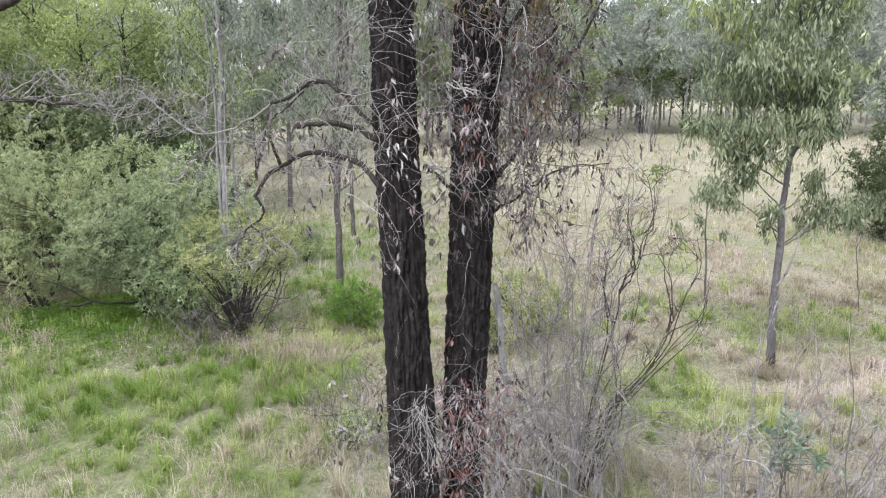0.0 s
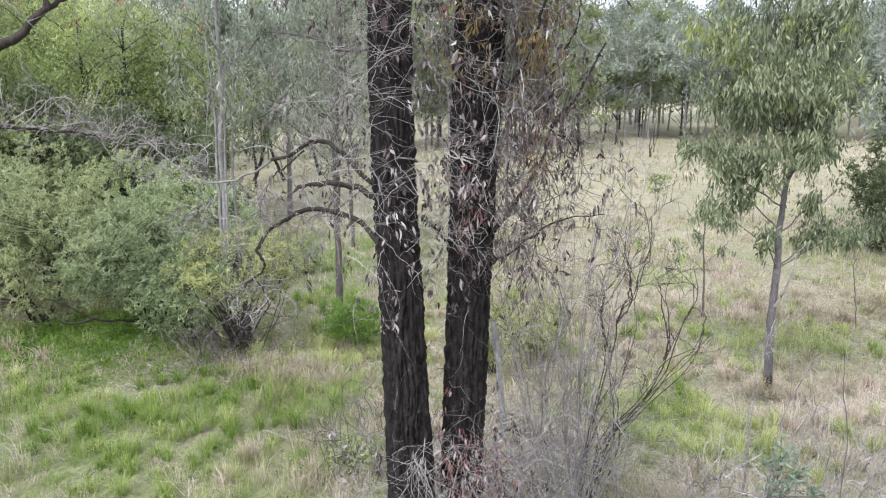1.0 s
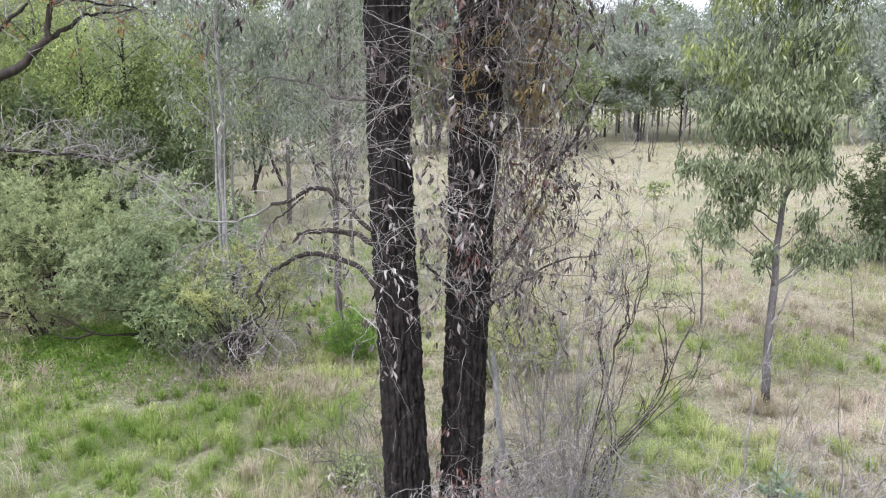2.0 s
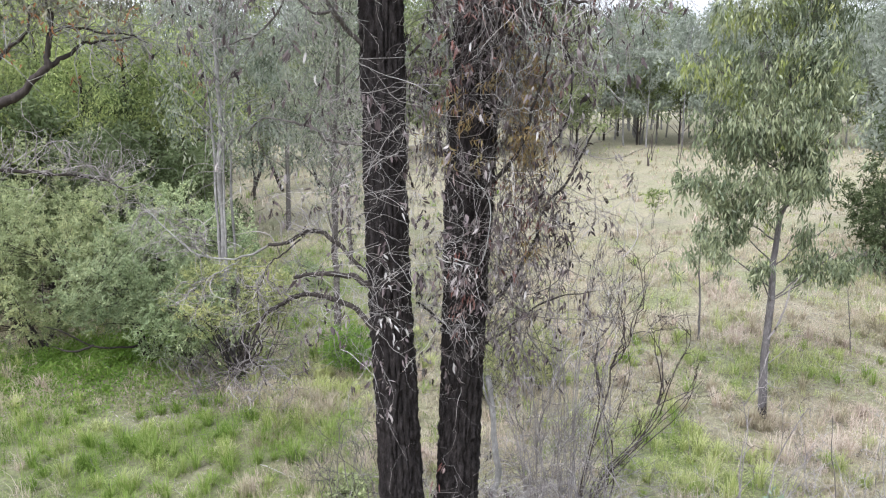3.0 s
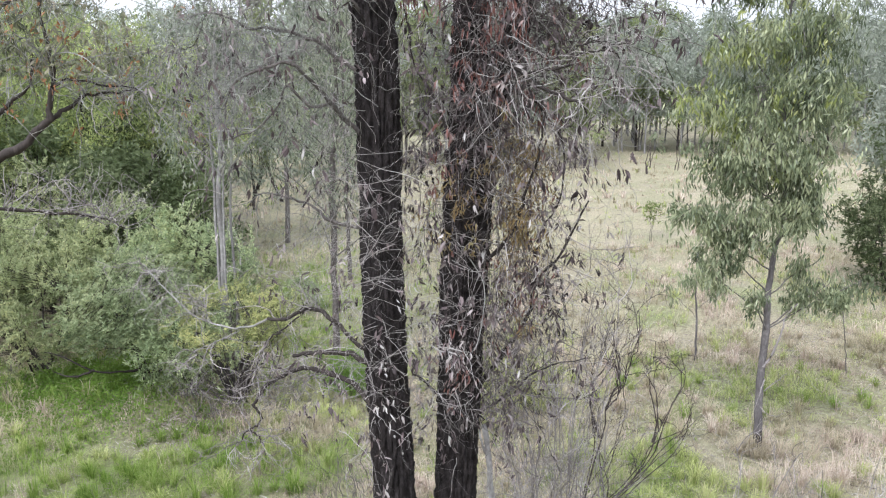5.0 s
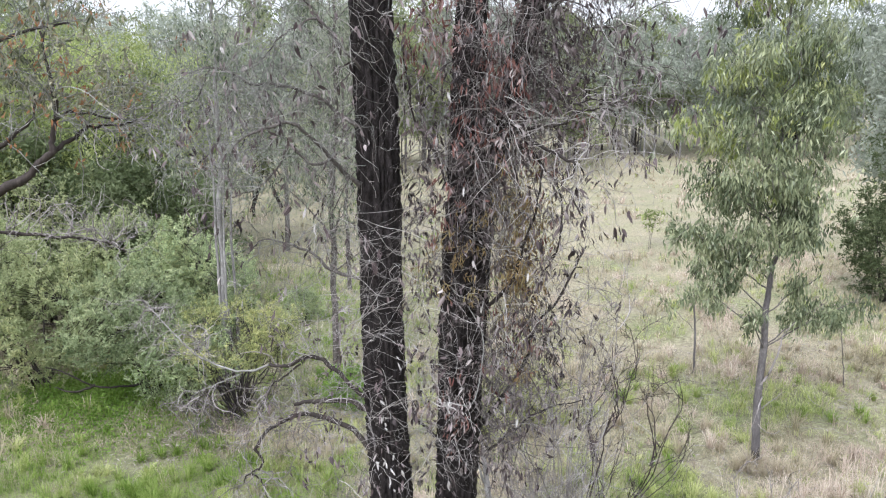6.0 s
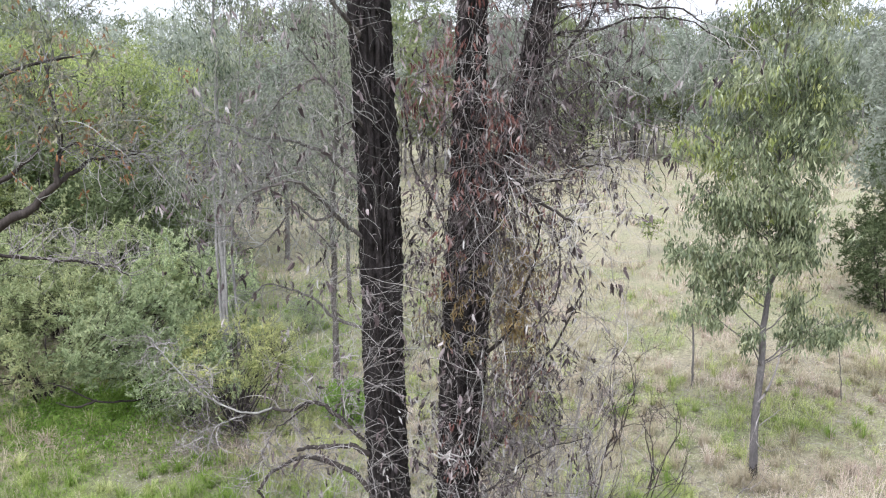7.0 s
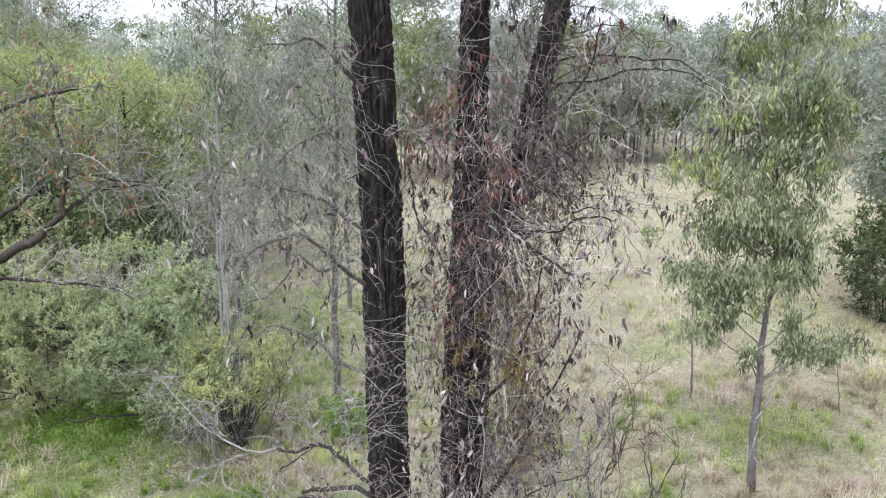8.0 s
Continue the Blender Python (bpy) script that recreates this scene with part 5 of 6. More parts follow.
def build_shrubs():
    a = bush("acacia_shrub", "spreading yellowish green acacia shrub with fine leaves", 2.3, 4.2, 0.5, 7, 270, 30, 0.46, 0.095, 0.026, M_ACACIA, M_DARKBARK, "acacias", 0.2, 0.045, 0.55, 0.3)
    put(a, -10.6, 18.8)
    again(a, -13.8, 20.5, 100, 1.1)
    again(a, -9.3, 21.6, 220, 1.05)
    again(a, -13.0, 24.0, 310, 1.25)
    g = bush("acacia_shrub", "silvery grey-green acacia shrub over a low bare branch", 1.8, 3.35, 0.95, 7, 200, 30, 0.42, 0.095, 0.025, M_GREYACACIA, M_DARKBARK, "acacias", 0.15, 0.04, 0.5, 0.3)
    for pts in ([(0.1, -0.05, 0.5), (-0.35, -0.5, 0.62), (-0.9, -0.9, 0.8), (-1.5, -1.1, 1.2), (-1.9, -1.2, 1.35)], [(-0.9, -0.9, 0.8), (-1.3, -1.2, 0.75), (-1.7, -1.3, 0.9)]):
        geo = Geo()
        limb(geo, pts, 0.035, 0.01, 16, 6, 0.012)
        part("low_branch", geo, M_DARKBARK, g, "bare dark low branch")
    put(g, -7.3, 17.7)
    again(g, -7.9, 22.0, 130, 1.15)
    b = bush("acacia_shrub", "yellow-green acacia shrub on a fan of dark bare stems", 1.8, 2.8, 1.15, 26, 150, 17, 0.36, 0.10, 0.022, M_WATTLE, M_CHAR, "acacias", 0.22, 0.024, 0.5, 0.5)
    put(b, -4.75, 16.75)
    b = bush("acacia_shrub", "low grey-green acacia shrub with fine leaves", 1.2, 2.3, 0.5, 9, 90, 20, 0.4, 0.11, 0.026, M_GREYACACIA, M_DARKBARK, "acacias", 0.25, 0.02, 0.55, 0.3)
    put(b, -6.0, 16.9)
    for x, y, turn, size in ((-6.3, 22.5, 60, 0.42), (-4.6, 24.5, 200, 0.36), (-7.3, 26.0, 130, 0.5)):
        again(b, x, y, turn, size * 1.5)
    c = bush("wattle_bush", "small bright green feathery bush in the grass", 0.72, 1.5, 0.15, 14, 120, 14, 0.24, 0.10, 0.018, M_FRESHLEAF, M_GREYBARK, "", 0.08, 0.012, up=0.6)
    put(c, -2.1, 16.9)
    o = bush("wattle_bush", "low olive green wattle bush behind dead twigs", 0.85, 1.75, 0.15, 12, 110, 14, 0.26, 0.10, 0.02, M_WATTLE, M_DARKBARK, "", 0.1, 0.014, up=0.5)
    put(o, 1.15, 15.4)
    again(o, 2.3, 15.9, 80, 0.8)
    d = bush("gum_regrowth", "blue-green leafy gum regrowth among dead twigs", 0.34, 2.0, 1.1, 7, 17, 5, 0.2, 0.11, 0.032, M_BLUELEAF, M_GREYBARK, "", 0.08, 0.01)
    put(d, 4.2, 8.2)
    e = bush("gum_regrowth", "low dark green leafy regrowth in the grass", 0.3, 0.6, 0.1, 7, 22, 8, 0.18, 0.09, 0.026, M_ACACIA, M_DARKBARK, "", 0.08, 0.01)
    put(e, -1.45, 11.0)
    e = bush("dense_shrub", "dense dark green shrub at the edge of the field", 1.9, 5.6, 0.2, 9, 260, 18, 0.45, 0.13, 0.035, M_DARKLEAF, M_DARKBARK, "", 0.2, 0.035, 0.3)
    put(e, 16.6, 26.4)
    e = bush("gum_regrowth", "small yellow-green sapling in the open field", 0.5, 1.9, 1.1, 4, 16, 6, 0.3, 0.2, 0.06, M_LIMELEAF, M_GREYBARK, "", 0.06, 0.015)
    put(e, 10.3, 35.5)


build_shrubs()


def dead_shrub(label, at, tips, r, h, n_stem, n_twig, spread=0.25, stem_r=0.012, material=None, arch=0.15, twig=0.5, up=0.25, wavy=0.03, guides=(), copies=1, stray=0.02, stem_m=None):
    """Bare dead shrub: stems from one base towards a set of ends, branching into finer twigs."""
    ob = thing("dead_shrub", label, "dead shrub", group="dead shrubs")
    fine = Geo()
    stems = []
    for i in range(n_stem):
        c = np.array(tips[i % len(tips)], float)
        e = c * rng.uniform(0.8, 1.05) + rng.normal(size=3) * [r, r, h]
        b = rng.normal(size=3) * [spread, spread, 0]
        m = b * 0.5 + e * 0.5 + np.array([0, 0, -arch]) + rng.normal(size=3) * 0.25
        wood = Geo()
        stems.append(limb(wood, [b, m, e], stem_r * rng.uniform(0.6, 1.3), stem_r * 0.3, 18, 4, wavy))
        part("stem", wood, stem_m or (M_DARKTWIG if material is M_DARKTWIG else M_BROWNTWIG), ob)
    for g in guides:
        for _ in range(copies):
            w = np.asarray(g, float)
            w = w + rng.normal(size=w.shape) * stray * np.linspace(0.3, 1, len(w))[:, None]
            wood = Geo()
            stems.append(limb(wood, w[: len(w) if copies == 1 else rng.integers(len(w) - 1, len(w) + 1)], stem_r * rng.uniform(0.6, 1.2), stem_r * 0.3, 18, 4, 0.012))
            part("stem", wood, stem_m or (M_DARKTWIG if material is M_DARKTWIG else M_BROWNTWIG), ob)
    stems = np.array(stems)
    p, d = pick(stems, n_twig // 3, 0.25)
    br = sprays(fine, p, d + rng.normal(size=p.shape) * 0.4 + [0, 0, up], rng.uniform(0.7, 1.8, len(p)) * twig, 0.0055, 9, 0.45, -0.25)
    p, d = pick(br, n_twig, 0.2)
    tw = sprays(fine, p, d + rng.normal(size=p.shape) * 0.4 + [0, 0, up], rng.uniform(0.4, 1.1, n_twig) * twig, 0.0036, 8, 0.4, -0.2)
    p, d = pick(tw, n_twig * 3, 0.2)
    sprays(fine, p, d + rng.normal(size=p.shape) * 0.5 + [0, 0, up], rng.uniform(0.3, 0.9, n_twig * 3) * twig * 0.6, 0.0024, 6, 0.4, -0.1)
    part("twig_mass", fine, material, ob, kind="stuff")
    ob.location = (at[0], at[1], float(ground_z(at[0], at[1])))
    return ob


def build_dead_shrubs():
    slender = [
        [(0, 0, 0), (0.05, 0, 1.0), (0.07, 0, 1.79), (0.07, 0, 2.69), (0.14, 0, 3.78), (0.24, 0, 4.67), (0.32, 0, 5.1), (0.27, 0, 5.46)],
        [(0, 0, 0), (0.0, 0, 1.0), (-0.01, 0, 1.79), (-0.05, 0, 3.01), (-0.16, 0, 4.08), (-0.12, 0, 4.89), (-0.04, 0, 5.5)],
        [(0.05, 0.2, 0), (0.15, 0.3, 0.9), (0.21, 0.3, 1.53), (0.31, 0.3, 2.87), (0.52, 0.3, 3.98), (0.62, 0.3, 4.74), (0.62, 0.3, 5.19)],
        [(-0.1, 0, 0), (-0.3, 0, 1.5), (-0.42, 0, 3.0), (-0.6, 0, 4.1), (-0.55, 0, 4.7)],
        [(-0.15, 0, 0), (-0.5, 0.1, 1.4), (-0.75, 0.1, 2.8), (-0.85, 0.1, 3.9)],
    ]
    dead_shrub("tall grey dead shrub with dense upright bare twigs", (1.7, 9.0), [(-0.8, 0, 3.6), (-0.3, 0, 4.2), (0.2, 0, 4.6), (0.5, 0, 4.2), (-0.3, 0.2, 3.0)], 0.35, 0.5, 12, 470, 0.45, 0.010, M_DEADTWIG, 0.1, 0.75, 0.2, 0.05, guides=slender, copies=3, stray=0.07, stem_m=M_DEADTWIG)
    stump = thing("dead_sapling", "pale weathered dead sapling among bare twigs", "dead tree")
    geo = Geo()
    limb(geo, [(0.62, 8.0, float(ground_z(0.62, 8.0)) - 0.05), (0.63, 8.0, 1.54), (0.65, 8.0, 2.12), (0.74, 8.0, 2.55), (0.67, 8.0, 2.97), (0.63, 8.0, 3.38), (0.58, 8.0, 3.75)], 0.045, 0.03, 26, 8, 0.008)
    part("stem", geo, M_PALEBARK, stump, smooth=True)
    geo = Geo()
    limb(geo, [(0.64, 8.0, 3.3), (0.55, 7.95, 3.55), (0.52, 7.95, 3.8)], 0.02, 0.008, 10, 6, 0.006)
    part("broken_branch", geo, M_PALEBARK, stump, smooth=True)
    sweep = [
        [(0, 0, 0), (0.02, -0.1, 0.7), (0.07, -0.2, 1.39), (0.26, -0.2, 2.35), (0.32, -0.2, 2.86), (0.38, -0.2, 3.2), (0.6, -0.2, 3.53), (0.73, -0.2, 3.85), (0.81, -0.2, 4.17), (0.75, -0.2, 4.57), (0.61, -0.2, 4.72)],
        [(0.3, -0.2, 2.7), (0.19, -0.2, 3.2), (0.29, -0.2, 3.53), (0.43, -0.2, 3.77), (0.4, -0.2, 4.1)],
        [(0.38, -0.2, 3.11), (0.6, -0.2, 3.53), (0.53, -0.2, 4.01), (0.47, -0.2, 4.49)],
        [(0.05, 0, 0), (0.2, 0.1, 0.6), (0.4, 0.2, 1.15), (0.72, 0.2, 1.52), (1.11, 0.2, 1.98), (1.34, 0.2, 2.34), (1.65, 0.2, 2.6), (1.74, 0.2, 2.78), (1.71, 0.2, 2.91)],
        [(0.08, 0, 0), (0.25, 0.1, 0.6), (0.53, 0.2, 1.25), (0.88, 0.2, 1.71), (1.19, 0.2, 2.16), (1.32, 0.2, 2.6), (1.45, 0.2, 3.04), (1.58, 0.2, 3.3), (1.54, 0.2, 3.55), (1.41, 0.2, 3.71)],
        [(1.22, 0.2, 2.4), (1.27, 0.2, 2.69), (1.16, 0.2, 3.21), (1.01, 0.2, 3.55), (0.96, 0.2, 3.72)],
        [(0.1, 0, 0), (0.3, 0.05, 0.65), (0.47, 0.1, 1.12), (0.94, 0.1, 1.67), (1.4, 0.1, 2.21), (1.65, 0.1, 2.65), (1.68, 0.1, 2.95)],
        [(0.0, 0, 0), (0.05, 0, 0.8), (0.25, 0, 1.6), (0.5, 0, 2.2), (0.7, 0, 2.9), (0.72, 0, 3.4)],
    ]
    dead_shrub("leaning dead shrub with curved reddish grey branches", (2.0, 9.9), [(0.4, -0.1, 2.6)], 0.25, 0.2, 2, 190, 0.08, 0.0135, M_DARKTWIG, 0.2, 0.38, 0.28, guides=sweep, copies=2, stray=0.045)
    bent = [
        [(0.05, 0, 0), (0.08, 0, 0.8), (0.13, 0, 1.43), (0.17, 0, 1.89), (0.26, 0, 2.49), (0.37, 0, 2.78), (0.49, 0, 3.05), (0.58, 0, 3.09), (0.63, 0, 2.95)],
        [(-0.2, 0, 0), (-0.18, 0, 0.96), (-0.16, 0, 1.58), (-0.12, 0, 2.19), (-0.11, 0, 2.78), (-0.19, 0, 3.14)],
        [(-0.15, 0.05, 0), (-0.1, 0.05, 1.0), (-0.08, 0.05, 1.9), (-0.14, 0.05, 2.5), (-0.05, 0.05, 2.95)],
        [(0.1, 0.1, 0), (0.25, 0.1, 1.2), (0.5, 0.1, 2.0), (0.75, 0.1, 2.35), (0.95, 0.1, 2.3)],
        [(0.15, 0.1, 0), (0.35, 0.1, 1.3), (0.6, 0.1, 2.1), (0.8, 0.1, 2.5)],
    ]
    dead_shrub("bare grey dead shrub with a bent stem and drooping ends", (3.95, 8.5), [(-0.5, 0, 1.6), (0.3, 0, 2.0), (0.8, 0, 1.9), (1.2, 0, 1.7)], 0.18, 0.2, 14, 210, 0.35, 0.014, M_DEADTWIG, 0.1, 0.45, 0.05, guides=bent, stem_m=M_DEADTWIG)
    arched = [
        [(-0.1, 0, 0), (-0.28, 0, 1.49), (-0.19, 0, 1.98), (0.01, 0, 2.2), (0.23, 0, 2.2), (0.35, 0, 1.95)],
        [(-0.05, 0, 0), (-0.2, 0, 1.4), (-0.1, 0, 1.85), (0.1, 0, 2.1), (0.3, 0, 1.98)],
        [(0.05, 0, 0), (0.08, 0, 1.49), (0.05, 0, 1.98), (0.03, 0, 2.46)],
        [(0.0, 0.1, 0), (-0.1, 0.1, 1.2), (-0.25, 0.1, 1.7), (-0.45, 0.1, 1.8)],
    ]
    dead_shrub("low dead shrub with pale arching stems", (3.1, 7.6), [(-0.2, 0, 1.5), (0.3, 0, 1.7)], 0.15, 0.15, 8, 90, 0.2, 0.012, M_PALETWIG, 0.0, 0.35, -0.1, guides=arched, stem_m=M_DEADTWIG)
    upright = [[(0.05, 0, 0), (0.06, 0, 1.0), (0.06, 0, 1.78), (0.02, 0, 2.24), (0.03, 0, 2.86), (-0.05, 0, 3.35), (-0.11, 0, 3.82)], [(0.15, 0, 0), (0.2, 0, 1.2), (0.35, 0, 2.0), (0.5, 0, 2.3)]]
    dead_shrub("thin upright dead stem with pale side twigs", (4.1, 7.0), [(0.4, 0, 1.9), (0.7, 0, 2.1)], 0.12, 0.15, 6, 90, 0.2, 0.013, M_DEADTWIG, 0.0, 0.4, 0.0, guides=upright)
    dead_shrub("bare dead shrub with pale drooping twig ends", (5.6, 8.6), [(-0.3, 0, 1.9), (0.3, 0, 2.3), (0.9, 0.2, 1.6)], 0.3, 0.3, 20, 170, 0.45, 0.014, M_PALETWIG, 0.1, 0.45, 0.0, stem_m=M_DEADTWIG)
    dead_shrub("low tangle of grey fallen dead twigs", (1.5, 9.9), [(-1.2, 0, 1.0), (0.8, -0.4, 1.1), (1.2, 0.3, 0.7), (0.2, -0.5, 1.2), (-0.4, 0.4, 1.1), (-2.2, 0.2, 0.7)], 0.3, 0.2, 32, 300, 0.5, 0.009, M_DEADTWIG, -0.5, 0.8, -0.3)

    arcs = []
    for i in range(16):
        side, reach, top = (1 if i % 3 else -1), 0.7 + 0.075 * i, 0.95 + 0.05 * ((i * 7) % 16)
        x0, y0 = -0.9 + 0.11 * i, 0.25 * np.sin(2.3 * i)
        arcs.append([(x0, y0, 0), (x0 + side * reach * 0.12, y0, top * 0.7), (x0 + side * reach * 0.4, y0 - 0.1, top), (x0 + side * reach * 0.75, y0 - 0.15, top * 0.85), (x0 + side * reach, y0 - 0.2, top * 0.35)])
    dead_shrub("low heap of arching pale brown dead stems", (1.5, 9.35), [(0.6, -0.2, 1.1), (-0.5, 0, 1.0)], 0.3, 0.15, 6, 130, 0.5, 0.0095, M_DEADTWIG, -0.4, 0.42, -0.2, guides=arcs, copies=2, stray=0.07, stem_m=M_PALETWIG)
    dead_shrub("dark bare shrub with a fan of upright stems", (-4.7, 16.5), [(-0.9, 0, 1.9), (-0.2, 0, 2.3), (0.5, 0, 2.2), (1.1, 0, 1.7), (1.5, -0.1, 0.9), (-1.3, -0.2, 1.2)], 0.25, 0.25, 20, 110, 0.16, 0.02, M_DARKTWIG, -0.05, 0.4, 0.2)
    dead_shrub("low heap of grey fallen twigs below a shrub", (-4.9, 15.9), [(-1.3, -0.4, 0.5), (1.2, 0.1, 0.6), (0.4, -0.6, 0.4), (-0.6, -0.6, 0.5), (1.6, -0.2, 0.4)], 0.3, 0.12, 22, 130, 0.5, 0.010, M_BROWNTWIG, -0.3, 0.5, -0.1)
    dead_shrub("brown tangle of low dead stalks by the trunks", (-1.35, 11.0), [(-0.7, 0, 0.8), (0.3, 0.1, 1.1), (-0.2, 0.1, 1.2), (0.8, 0.1, 0.9)], 0.2, 0.15, 20, 150, 0.4, 0.008, M_BROWNTWIG, -0.15, 0.5, -0.05)
    dead_shrub("thin brown dead weed stalk in the grass", (-1.05, 12.4), [(0.1, 0, 0.9), (-0.1, 0, 0.8)], 0.04, 0.08, 4, 24, 0.05, 0.012, M_DARKTWIG, 0, 0.16, 0.2)
    dead_shrub("thin bare dead sapling standing in the grass", (-10.1, 16.6), [(0.05, 0, 1.35)], 0.02, 0.05, 1, 8, 0.02, 0.014, M_BROWNTWIG, 0, 0.2, 0.3)
    for x, y in ((17.6, 63.0), (18.8, 66.0), (20.6, 64.5)):
        dead_shrub("thin bare dead sapling standing in the far field", (x, y), [(0.1, 0, 3.0)], 0.1, 0.4, 2, 14, 0.12, 0.05, M_DARKTWIG, 0, 0.8, 0.4)
    dead_shrub("thin bare dead sapling standing in the grass", (10.9, 18.6), [(-0.05, 0, 2.6)], 0.02, 0.05, 1, 12, 0.02, 0.014, M_BROWNTWIG, 0, 0.25, 0.3)


build_dead_shrubs()


# tree beyond the left edge with dead boughs reaching in
def build_edge_tree():
    ob = thing("bare_gum_tree", "gum tree with dark bare boughs and sparse withered leaves", "tree")
    wood = Geo()
    limb(wood, [(-7.9, 10.2, -0.1), (-7.8, 10.1, 4), (-7.6, 10.0, 8), (-7.7, 10.0, 11)], 0.2, 0.08, 24, 9, 0.01)
    part("trunk", wood, M_DARKBARK, ob, smooth=True)
    boughs = [
        ([(-7.65, 10.1, 6.0), (-6.7, 9.6, 6.25), (-6.0, 9.2, 6.45), (-5.46, 9.0, 6.64), (-5.17, 9.0, 6.79), (-4.96, 9.0, 6.87), (-4.74, 9.0, 7.07), (-4.53, 9.0, 7.23)], 0.075, 0.042),
        ([(-7.75, 10.2, 5.5), (-7.05, 11.4, 5.69), (-6.71, 11.6, 5.69), (-6.19, 11.6, 5.63), (-5.76, 11.6, 5.6), (-5.42, 11.6, 5.56), (-5.17, 11.6, 5.48), (-4.92, 11.6, 5.37)], 0.036, 0.008),
        ([(-4.55, 9.0, 7.21), (-4.56, 9.0, 7.39), (-4.52, 9.0, 7.58), (-4.46, 8.96, 7.75), (-4.5, 9.0, 8.1), (-4.6, 9.1, 8.6)], 0.042, 0.014),
        ([(-4.6, 9.1, 7.2), (-4.4, 9.2, 7.39), (-4.19, 9.2, 7.51), (-3.85, 9.2, 7.54), (-3.58, 9.2, 7.58)], 0.03, 0.007),
        ([(-4.53, 9.0, 7.55), (-4.44, 9.2, 7.68), (-4.17, 9.2, 7.65), (-3.98, 9.2, 7.6), (-3.64, 9.2, 7.59), (-3.45, 9.2, 7.49)], 0.02, 0.006),
        ([(-7.6, 10.1, 6.8), (-6.3, 9.4, 7.05), (-5.5, 9.0, 7.15), (-5.17, 9.0, 7.29), (-4.96, 9.0, 7.42), (-4.74, 9.0, 7.58), (-4.7, 9.0, 7.9)], 0.05, 0.012),
        ([(-7.6, 10.1, 7.4), (-6.5, 9.6, 7.9), (-5.6, 9.3, 8.3), (-4.9, 9.2, 8.6), (-4.3, 9.2, 8.7)], 0.05, 0.012),
    ]
    paths = []
    for pts, r0, r1 in boughs:
        geo = Geo()
        paths.append(limb(geo, pts, r0, r1, 26, 8, 0.01))
        part("bough", geo, M_DARKBARK, ob, smooth=True)
    geo, lf = Geo(), Geo()
    p, d = pick(np.array(paths)[[2, 2, 3, 4, 5, 6, 6]], 170, 0.35)
    tw = sprays(geo, p, d * 0.4 + rng.normal(size=p.shape) * 0.6 + [0.15, 0, 0.35], rng.uniform(0.4, 1.2, len(p)), 0.006, 9, 0.5, 0.1)
    p, d = pick(tw, 620, 0.3)
    tw2 = sprays(geo, p, d + rng.normal(size=p.shape) * 0.6, rng.uniform(0.2, 0.5, len(p)), 0.003, 6, 0.5, 0.15)
    part("twig_mass", geo, M_GREYTWIG, ob, kind="stuff")
    geo = Geo()
    p, d = pick(np.array(paths[1:2]), 58, 0.25)
    pale = sprays(geo, p, d * 0.3 + rng.normal(size=p.shape) * 0.5 + [0.15, 0, 0.6], rng.uniform(0.4, 1.25, 58), 0.008, 11, 0.5, -0.15, kink=0.8)
    p, d = pick(pale, 200, 0.25)
    fine = sprays(geo, p, d + rng.normal(size=p.shape) * 0.5, rng.uniform(0.2, 0.6, 200), 0.0045, 7, 0.5, -0.1, kink=0.8)
    p, d = pick(np.array(paths[3:5]), 30, 0.4)
    sprays(geo, p, d + rng.normal(size=p.shape) * 0.5 + [0, 0, -0.3], rng.uniform(0.3, 0.8, 30), 0.005, 10, 0.8, 0.2)
    part("dead_twig", geo, M_DEADTWIG, ob, "pale bare dead twigs", kind="stuff")
    dangle(lf, tw2[tw2[:, 3, 2] > 7.75], 1900, 0.2, (0.06, 0.12), (0.016, 0.03), 3, 0.45)
    part("withered_foliage", lf, M_WITHERED, ob, kind="stuff")
    lf = Geo()
    p, _ = pick(tw2, 130, 0.3)
    p = np.repeat(p[rng.uniform(size=130) < 0.45], 7, 0)
    p = p + rng.normal(size=p.shape) * 0.06
    curled(lf, p, rng.normal(size=p.shape) * 0.5 + [0, 0, -0.8], rng.uniform(0.05, 0.1, len(p)), rng.uniform(0.016, 0.03, len(p)))
    part("russet_foliage", lf, M_ORANGELEAF, ob, "orange-brown dead leaves", kind="stuff")


build_edge_tree()


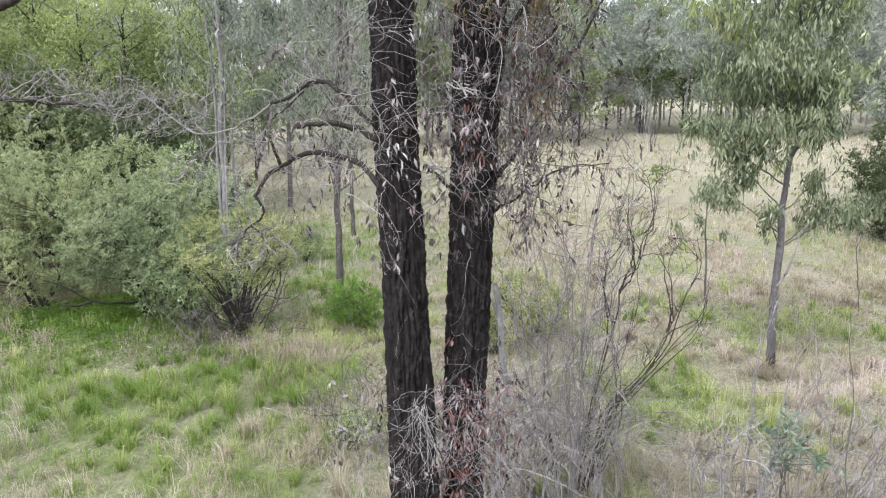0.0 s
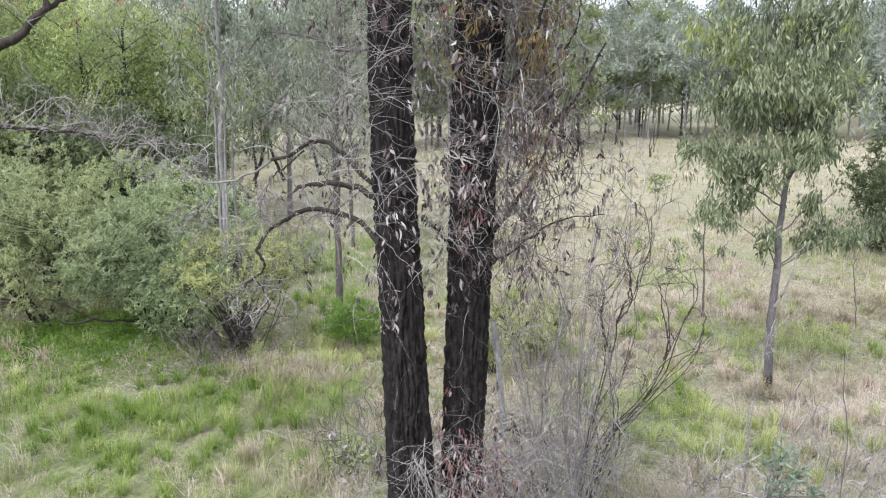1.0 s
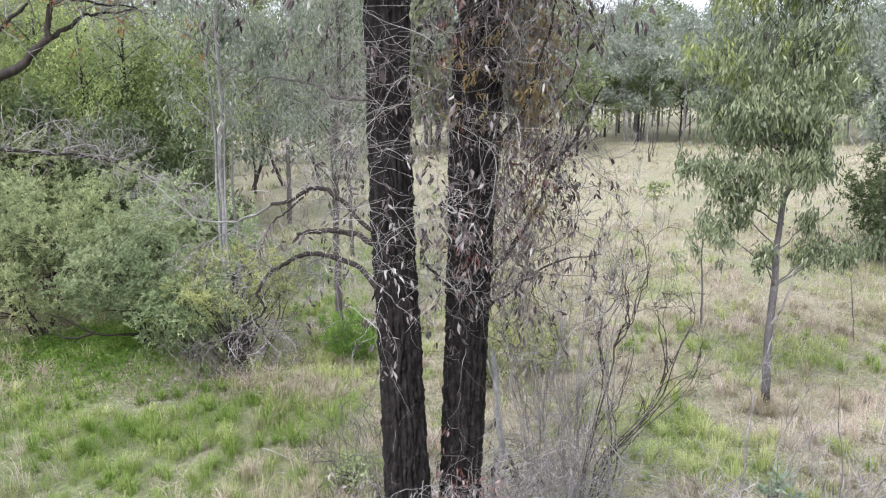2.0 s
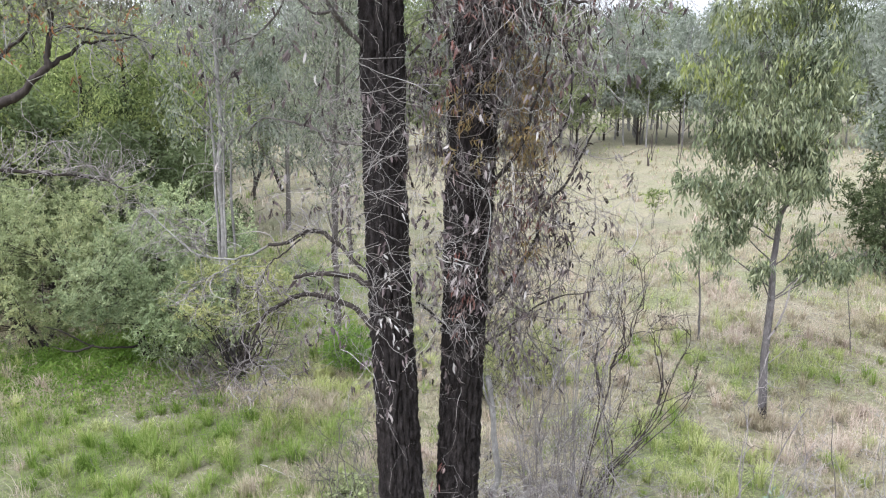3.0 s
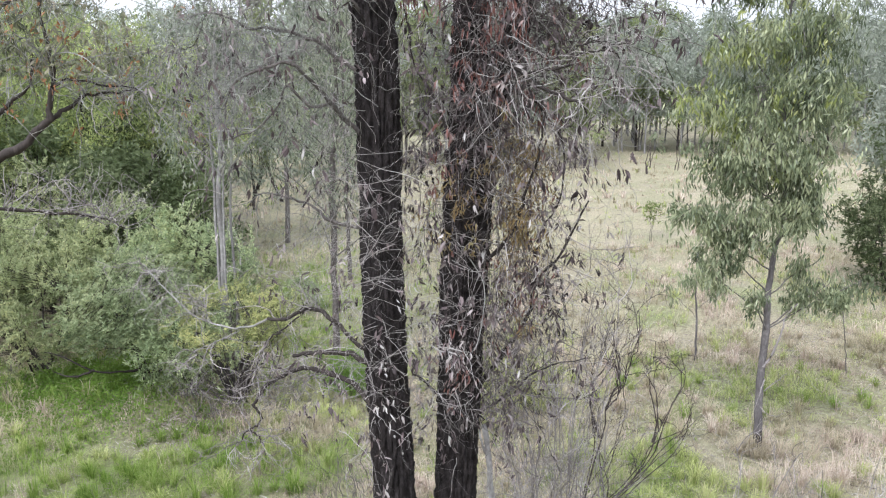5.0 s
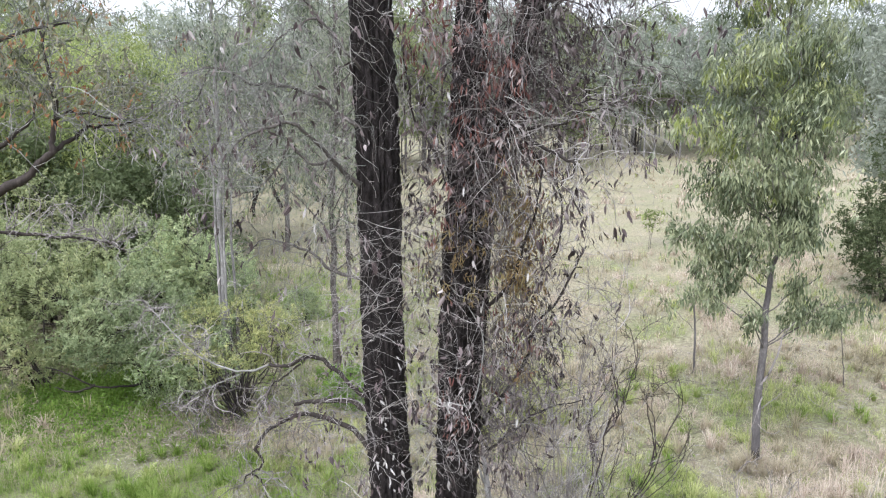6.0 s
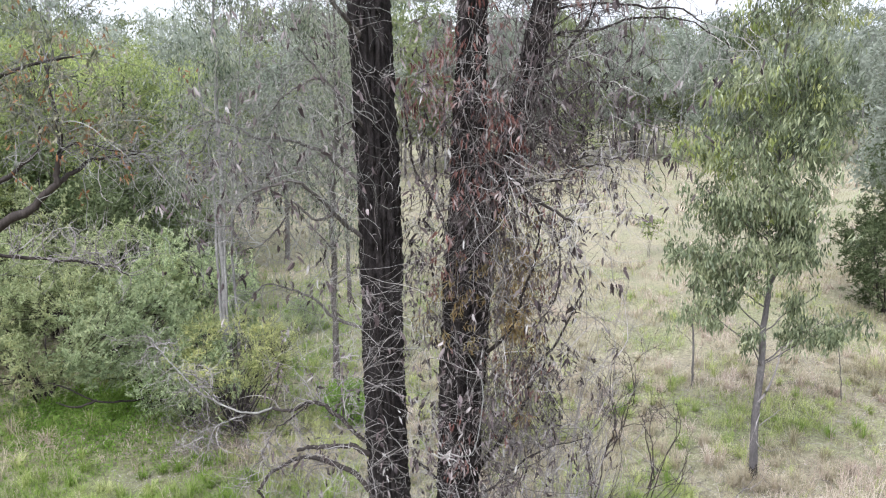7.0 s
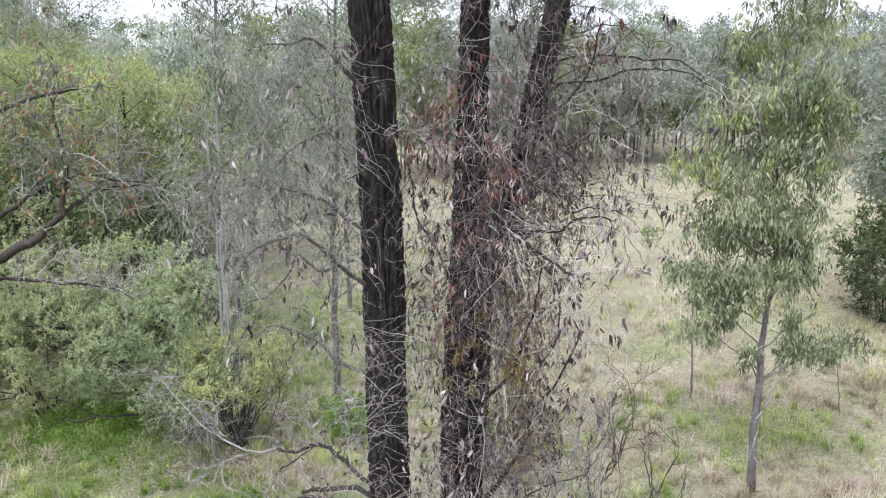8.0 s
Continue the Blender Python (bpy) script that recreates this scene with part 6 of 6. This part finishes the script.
# ---- woodland behind ----
def build_woodland():
    def kind(i, far):
        # kinds 0, 2 and 4 go paler when far: haze put into leaf colour
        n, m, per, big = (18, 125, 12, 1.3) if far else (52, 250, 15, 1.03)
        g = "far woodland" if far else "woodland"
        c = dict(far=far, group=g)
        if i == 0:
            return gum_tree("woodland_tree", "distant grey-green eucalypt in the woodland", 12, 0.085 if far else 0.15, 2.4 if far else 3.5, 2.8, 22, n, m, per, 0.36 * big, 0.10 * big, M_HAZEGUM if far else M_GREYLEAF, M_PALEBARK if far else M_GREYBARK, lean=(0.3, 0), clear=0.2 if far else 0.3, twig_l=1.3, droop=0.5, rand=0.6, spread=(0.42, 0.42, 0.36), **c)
        if i == 1:
            return gum_tree("woodland_tree", "distant olive green eucalypt in the woodland", 11, 0.085 if far else 0.14, 2.4, 2.8, 22, n, m, per, 0.34 * big, 0.10 * big, M_OLIVELEAF, M_GREYBARK, lean=(-0.3, 0), clear=0.25, twig_l=1.3, droop=0.4, rand=0.6, spread=(0.42, 0.42, 0.32), **c)
        if i == 2:
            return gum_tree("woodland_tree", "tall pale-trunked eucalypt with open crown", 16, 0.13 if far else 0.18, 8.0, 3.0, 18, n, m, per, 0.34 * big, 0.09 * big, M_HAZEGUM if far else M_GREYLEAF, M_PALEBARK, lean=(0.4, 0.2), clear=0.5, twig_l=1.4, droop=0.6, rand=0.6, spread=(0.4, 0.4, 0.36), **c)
        if i == 3:
            return gum_tree("cypress_pine", "bushy yellow-green native pine in the woodland", 9.0, 0.14, 1.2, 2.3, 30, n, m * 5 // 4, per if far else per * 2, 0.17 * big, 0.042 * big, M_LIMELEAF, M_DARKBARK, clear=0.12, twig_l=1.0, droop=0.0, rand=0.6, up=0.5, spread=(0.34, 0.34, 0.3), **c)
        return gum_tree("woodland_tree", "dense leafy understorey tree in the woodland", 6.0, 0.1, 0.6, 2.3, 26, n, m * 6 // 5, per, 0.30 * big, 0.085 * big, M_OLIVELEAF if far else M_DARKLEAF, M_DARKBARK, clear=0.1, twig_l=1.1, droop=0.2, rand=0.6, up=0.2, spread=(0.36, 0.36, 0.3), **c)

    kinds = {False: [kind(i, False) for i in range(5)], True: [kind(i, True) for i in range(5)]}
    first = [(-10.9, 34), (-18, 31), (-21, 40), (-16, 26), (-13, 29), (-9, 63), (-14, 60), (-20, 58), (-27, 50), (-6, 65)]
    for i, (x, y) in enumerate(first):
        put(kinds[i > 4][i % 5], x, y, 40 * i, 0.9)
    r = random.Random(11)
    spots = []
    # left wood, nearer; right wood beyond the field; far belt
    for x0, x1, y0, y1, n, w, s0, s1 in (
        (-26, -13, 25, 38, 22, (4, 4, 0, 4, 4), 0.75, 0.95),
        (-40, -15, 38, 62, 26, (5, 5, 2, 2, 5), 0.75, 1.0),
        (-4, 14, 66, 86, 28, (8, 2, 1, 0, 2), 1.0, 1.3),
        (13, 58, 77, 98, 62, (9, 2, 1, 0, 3), 1.15, 1.42),
        (-80, 90, 100, 135, 110, (9, 4, 0, 0, 1), 1.35, 1.7),
    ):
        for _ in range(n):
            spots.append((r.uniform(x0, x1), r.uniform(y0, y1), r.choices(range(5), w)[0], r.uniform(s0, s1)))
    # first five: dark-leaved trees added to stand for deep shade behind the acacias
    spots += [(-11.0, 24.5, 4, 0.85), (-14.2, 26.5, 4, 1.0), (-8.6, 26.5, 4, 0.75), (-17.5, 27.5, 4, 1.05), (-12.4, 30.0, 4, 1.0), (21.5, 33, 0, 1.0), (19.2, 30, 4, 0.95), (18.6, 29.0, 0, 0.85), (-13.2, 28, 3, 1.04), (-15.8, 30, 3, 1.1), (-10.6, 31, 3, 1.0), (-12.6, 30.5, 3, 1.08), (-17.2, 32, 3, 1.12), (-11.5, 26, 4, 0.8), (-7.5, 36, 0, 0.9)]
    spots += [(12.5, 78, 0, 1.2), (16, 82, 0, 1.25), (19.5, 80, 0, 1.2), (22.5, 84, 0, 1.25), (25.5, 79, 0, 1.2), (29, 83, 0, 1.2), (2, 70, 0, 1.25), (-1, 72, 1, 1.2), (5, 75, 0, 1.3), (8.5, 79, 0, 1.3)]
    spots += [(-11, 62, 0, 1.3), (-7.5, 61, 0, 1.25), (-3, 66, 1, 1.3), (-14, 58, 1, 1.2), (-5, 70, 0, 1.35), (-9.5, 69, 0, 1.35), (-13, 70, 0, 1.35), (-24, 43, 0, 1.1)]
    for x, y, i, size in spots:
        if i < 2 and y < 39 and -0.52 < x / y < -0.34:
            i, size = 3, size * 1.1
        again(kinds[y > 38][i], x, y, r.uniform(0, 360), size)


build_woodland()
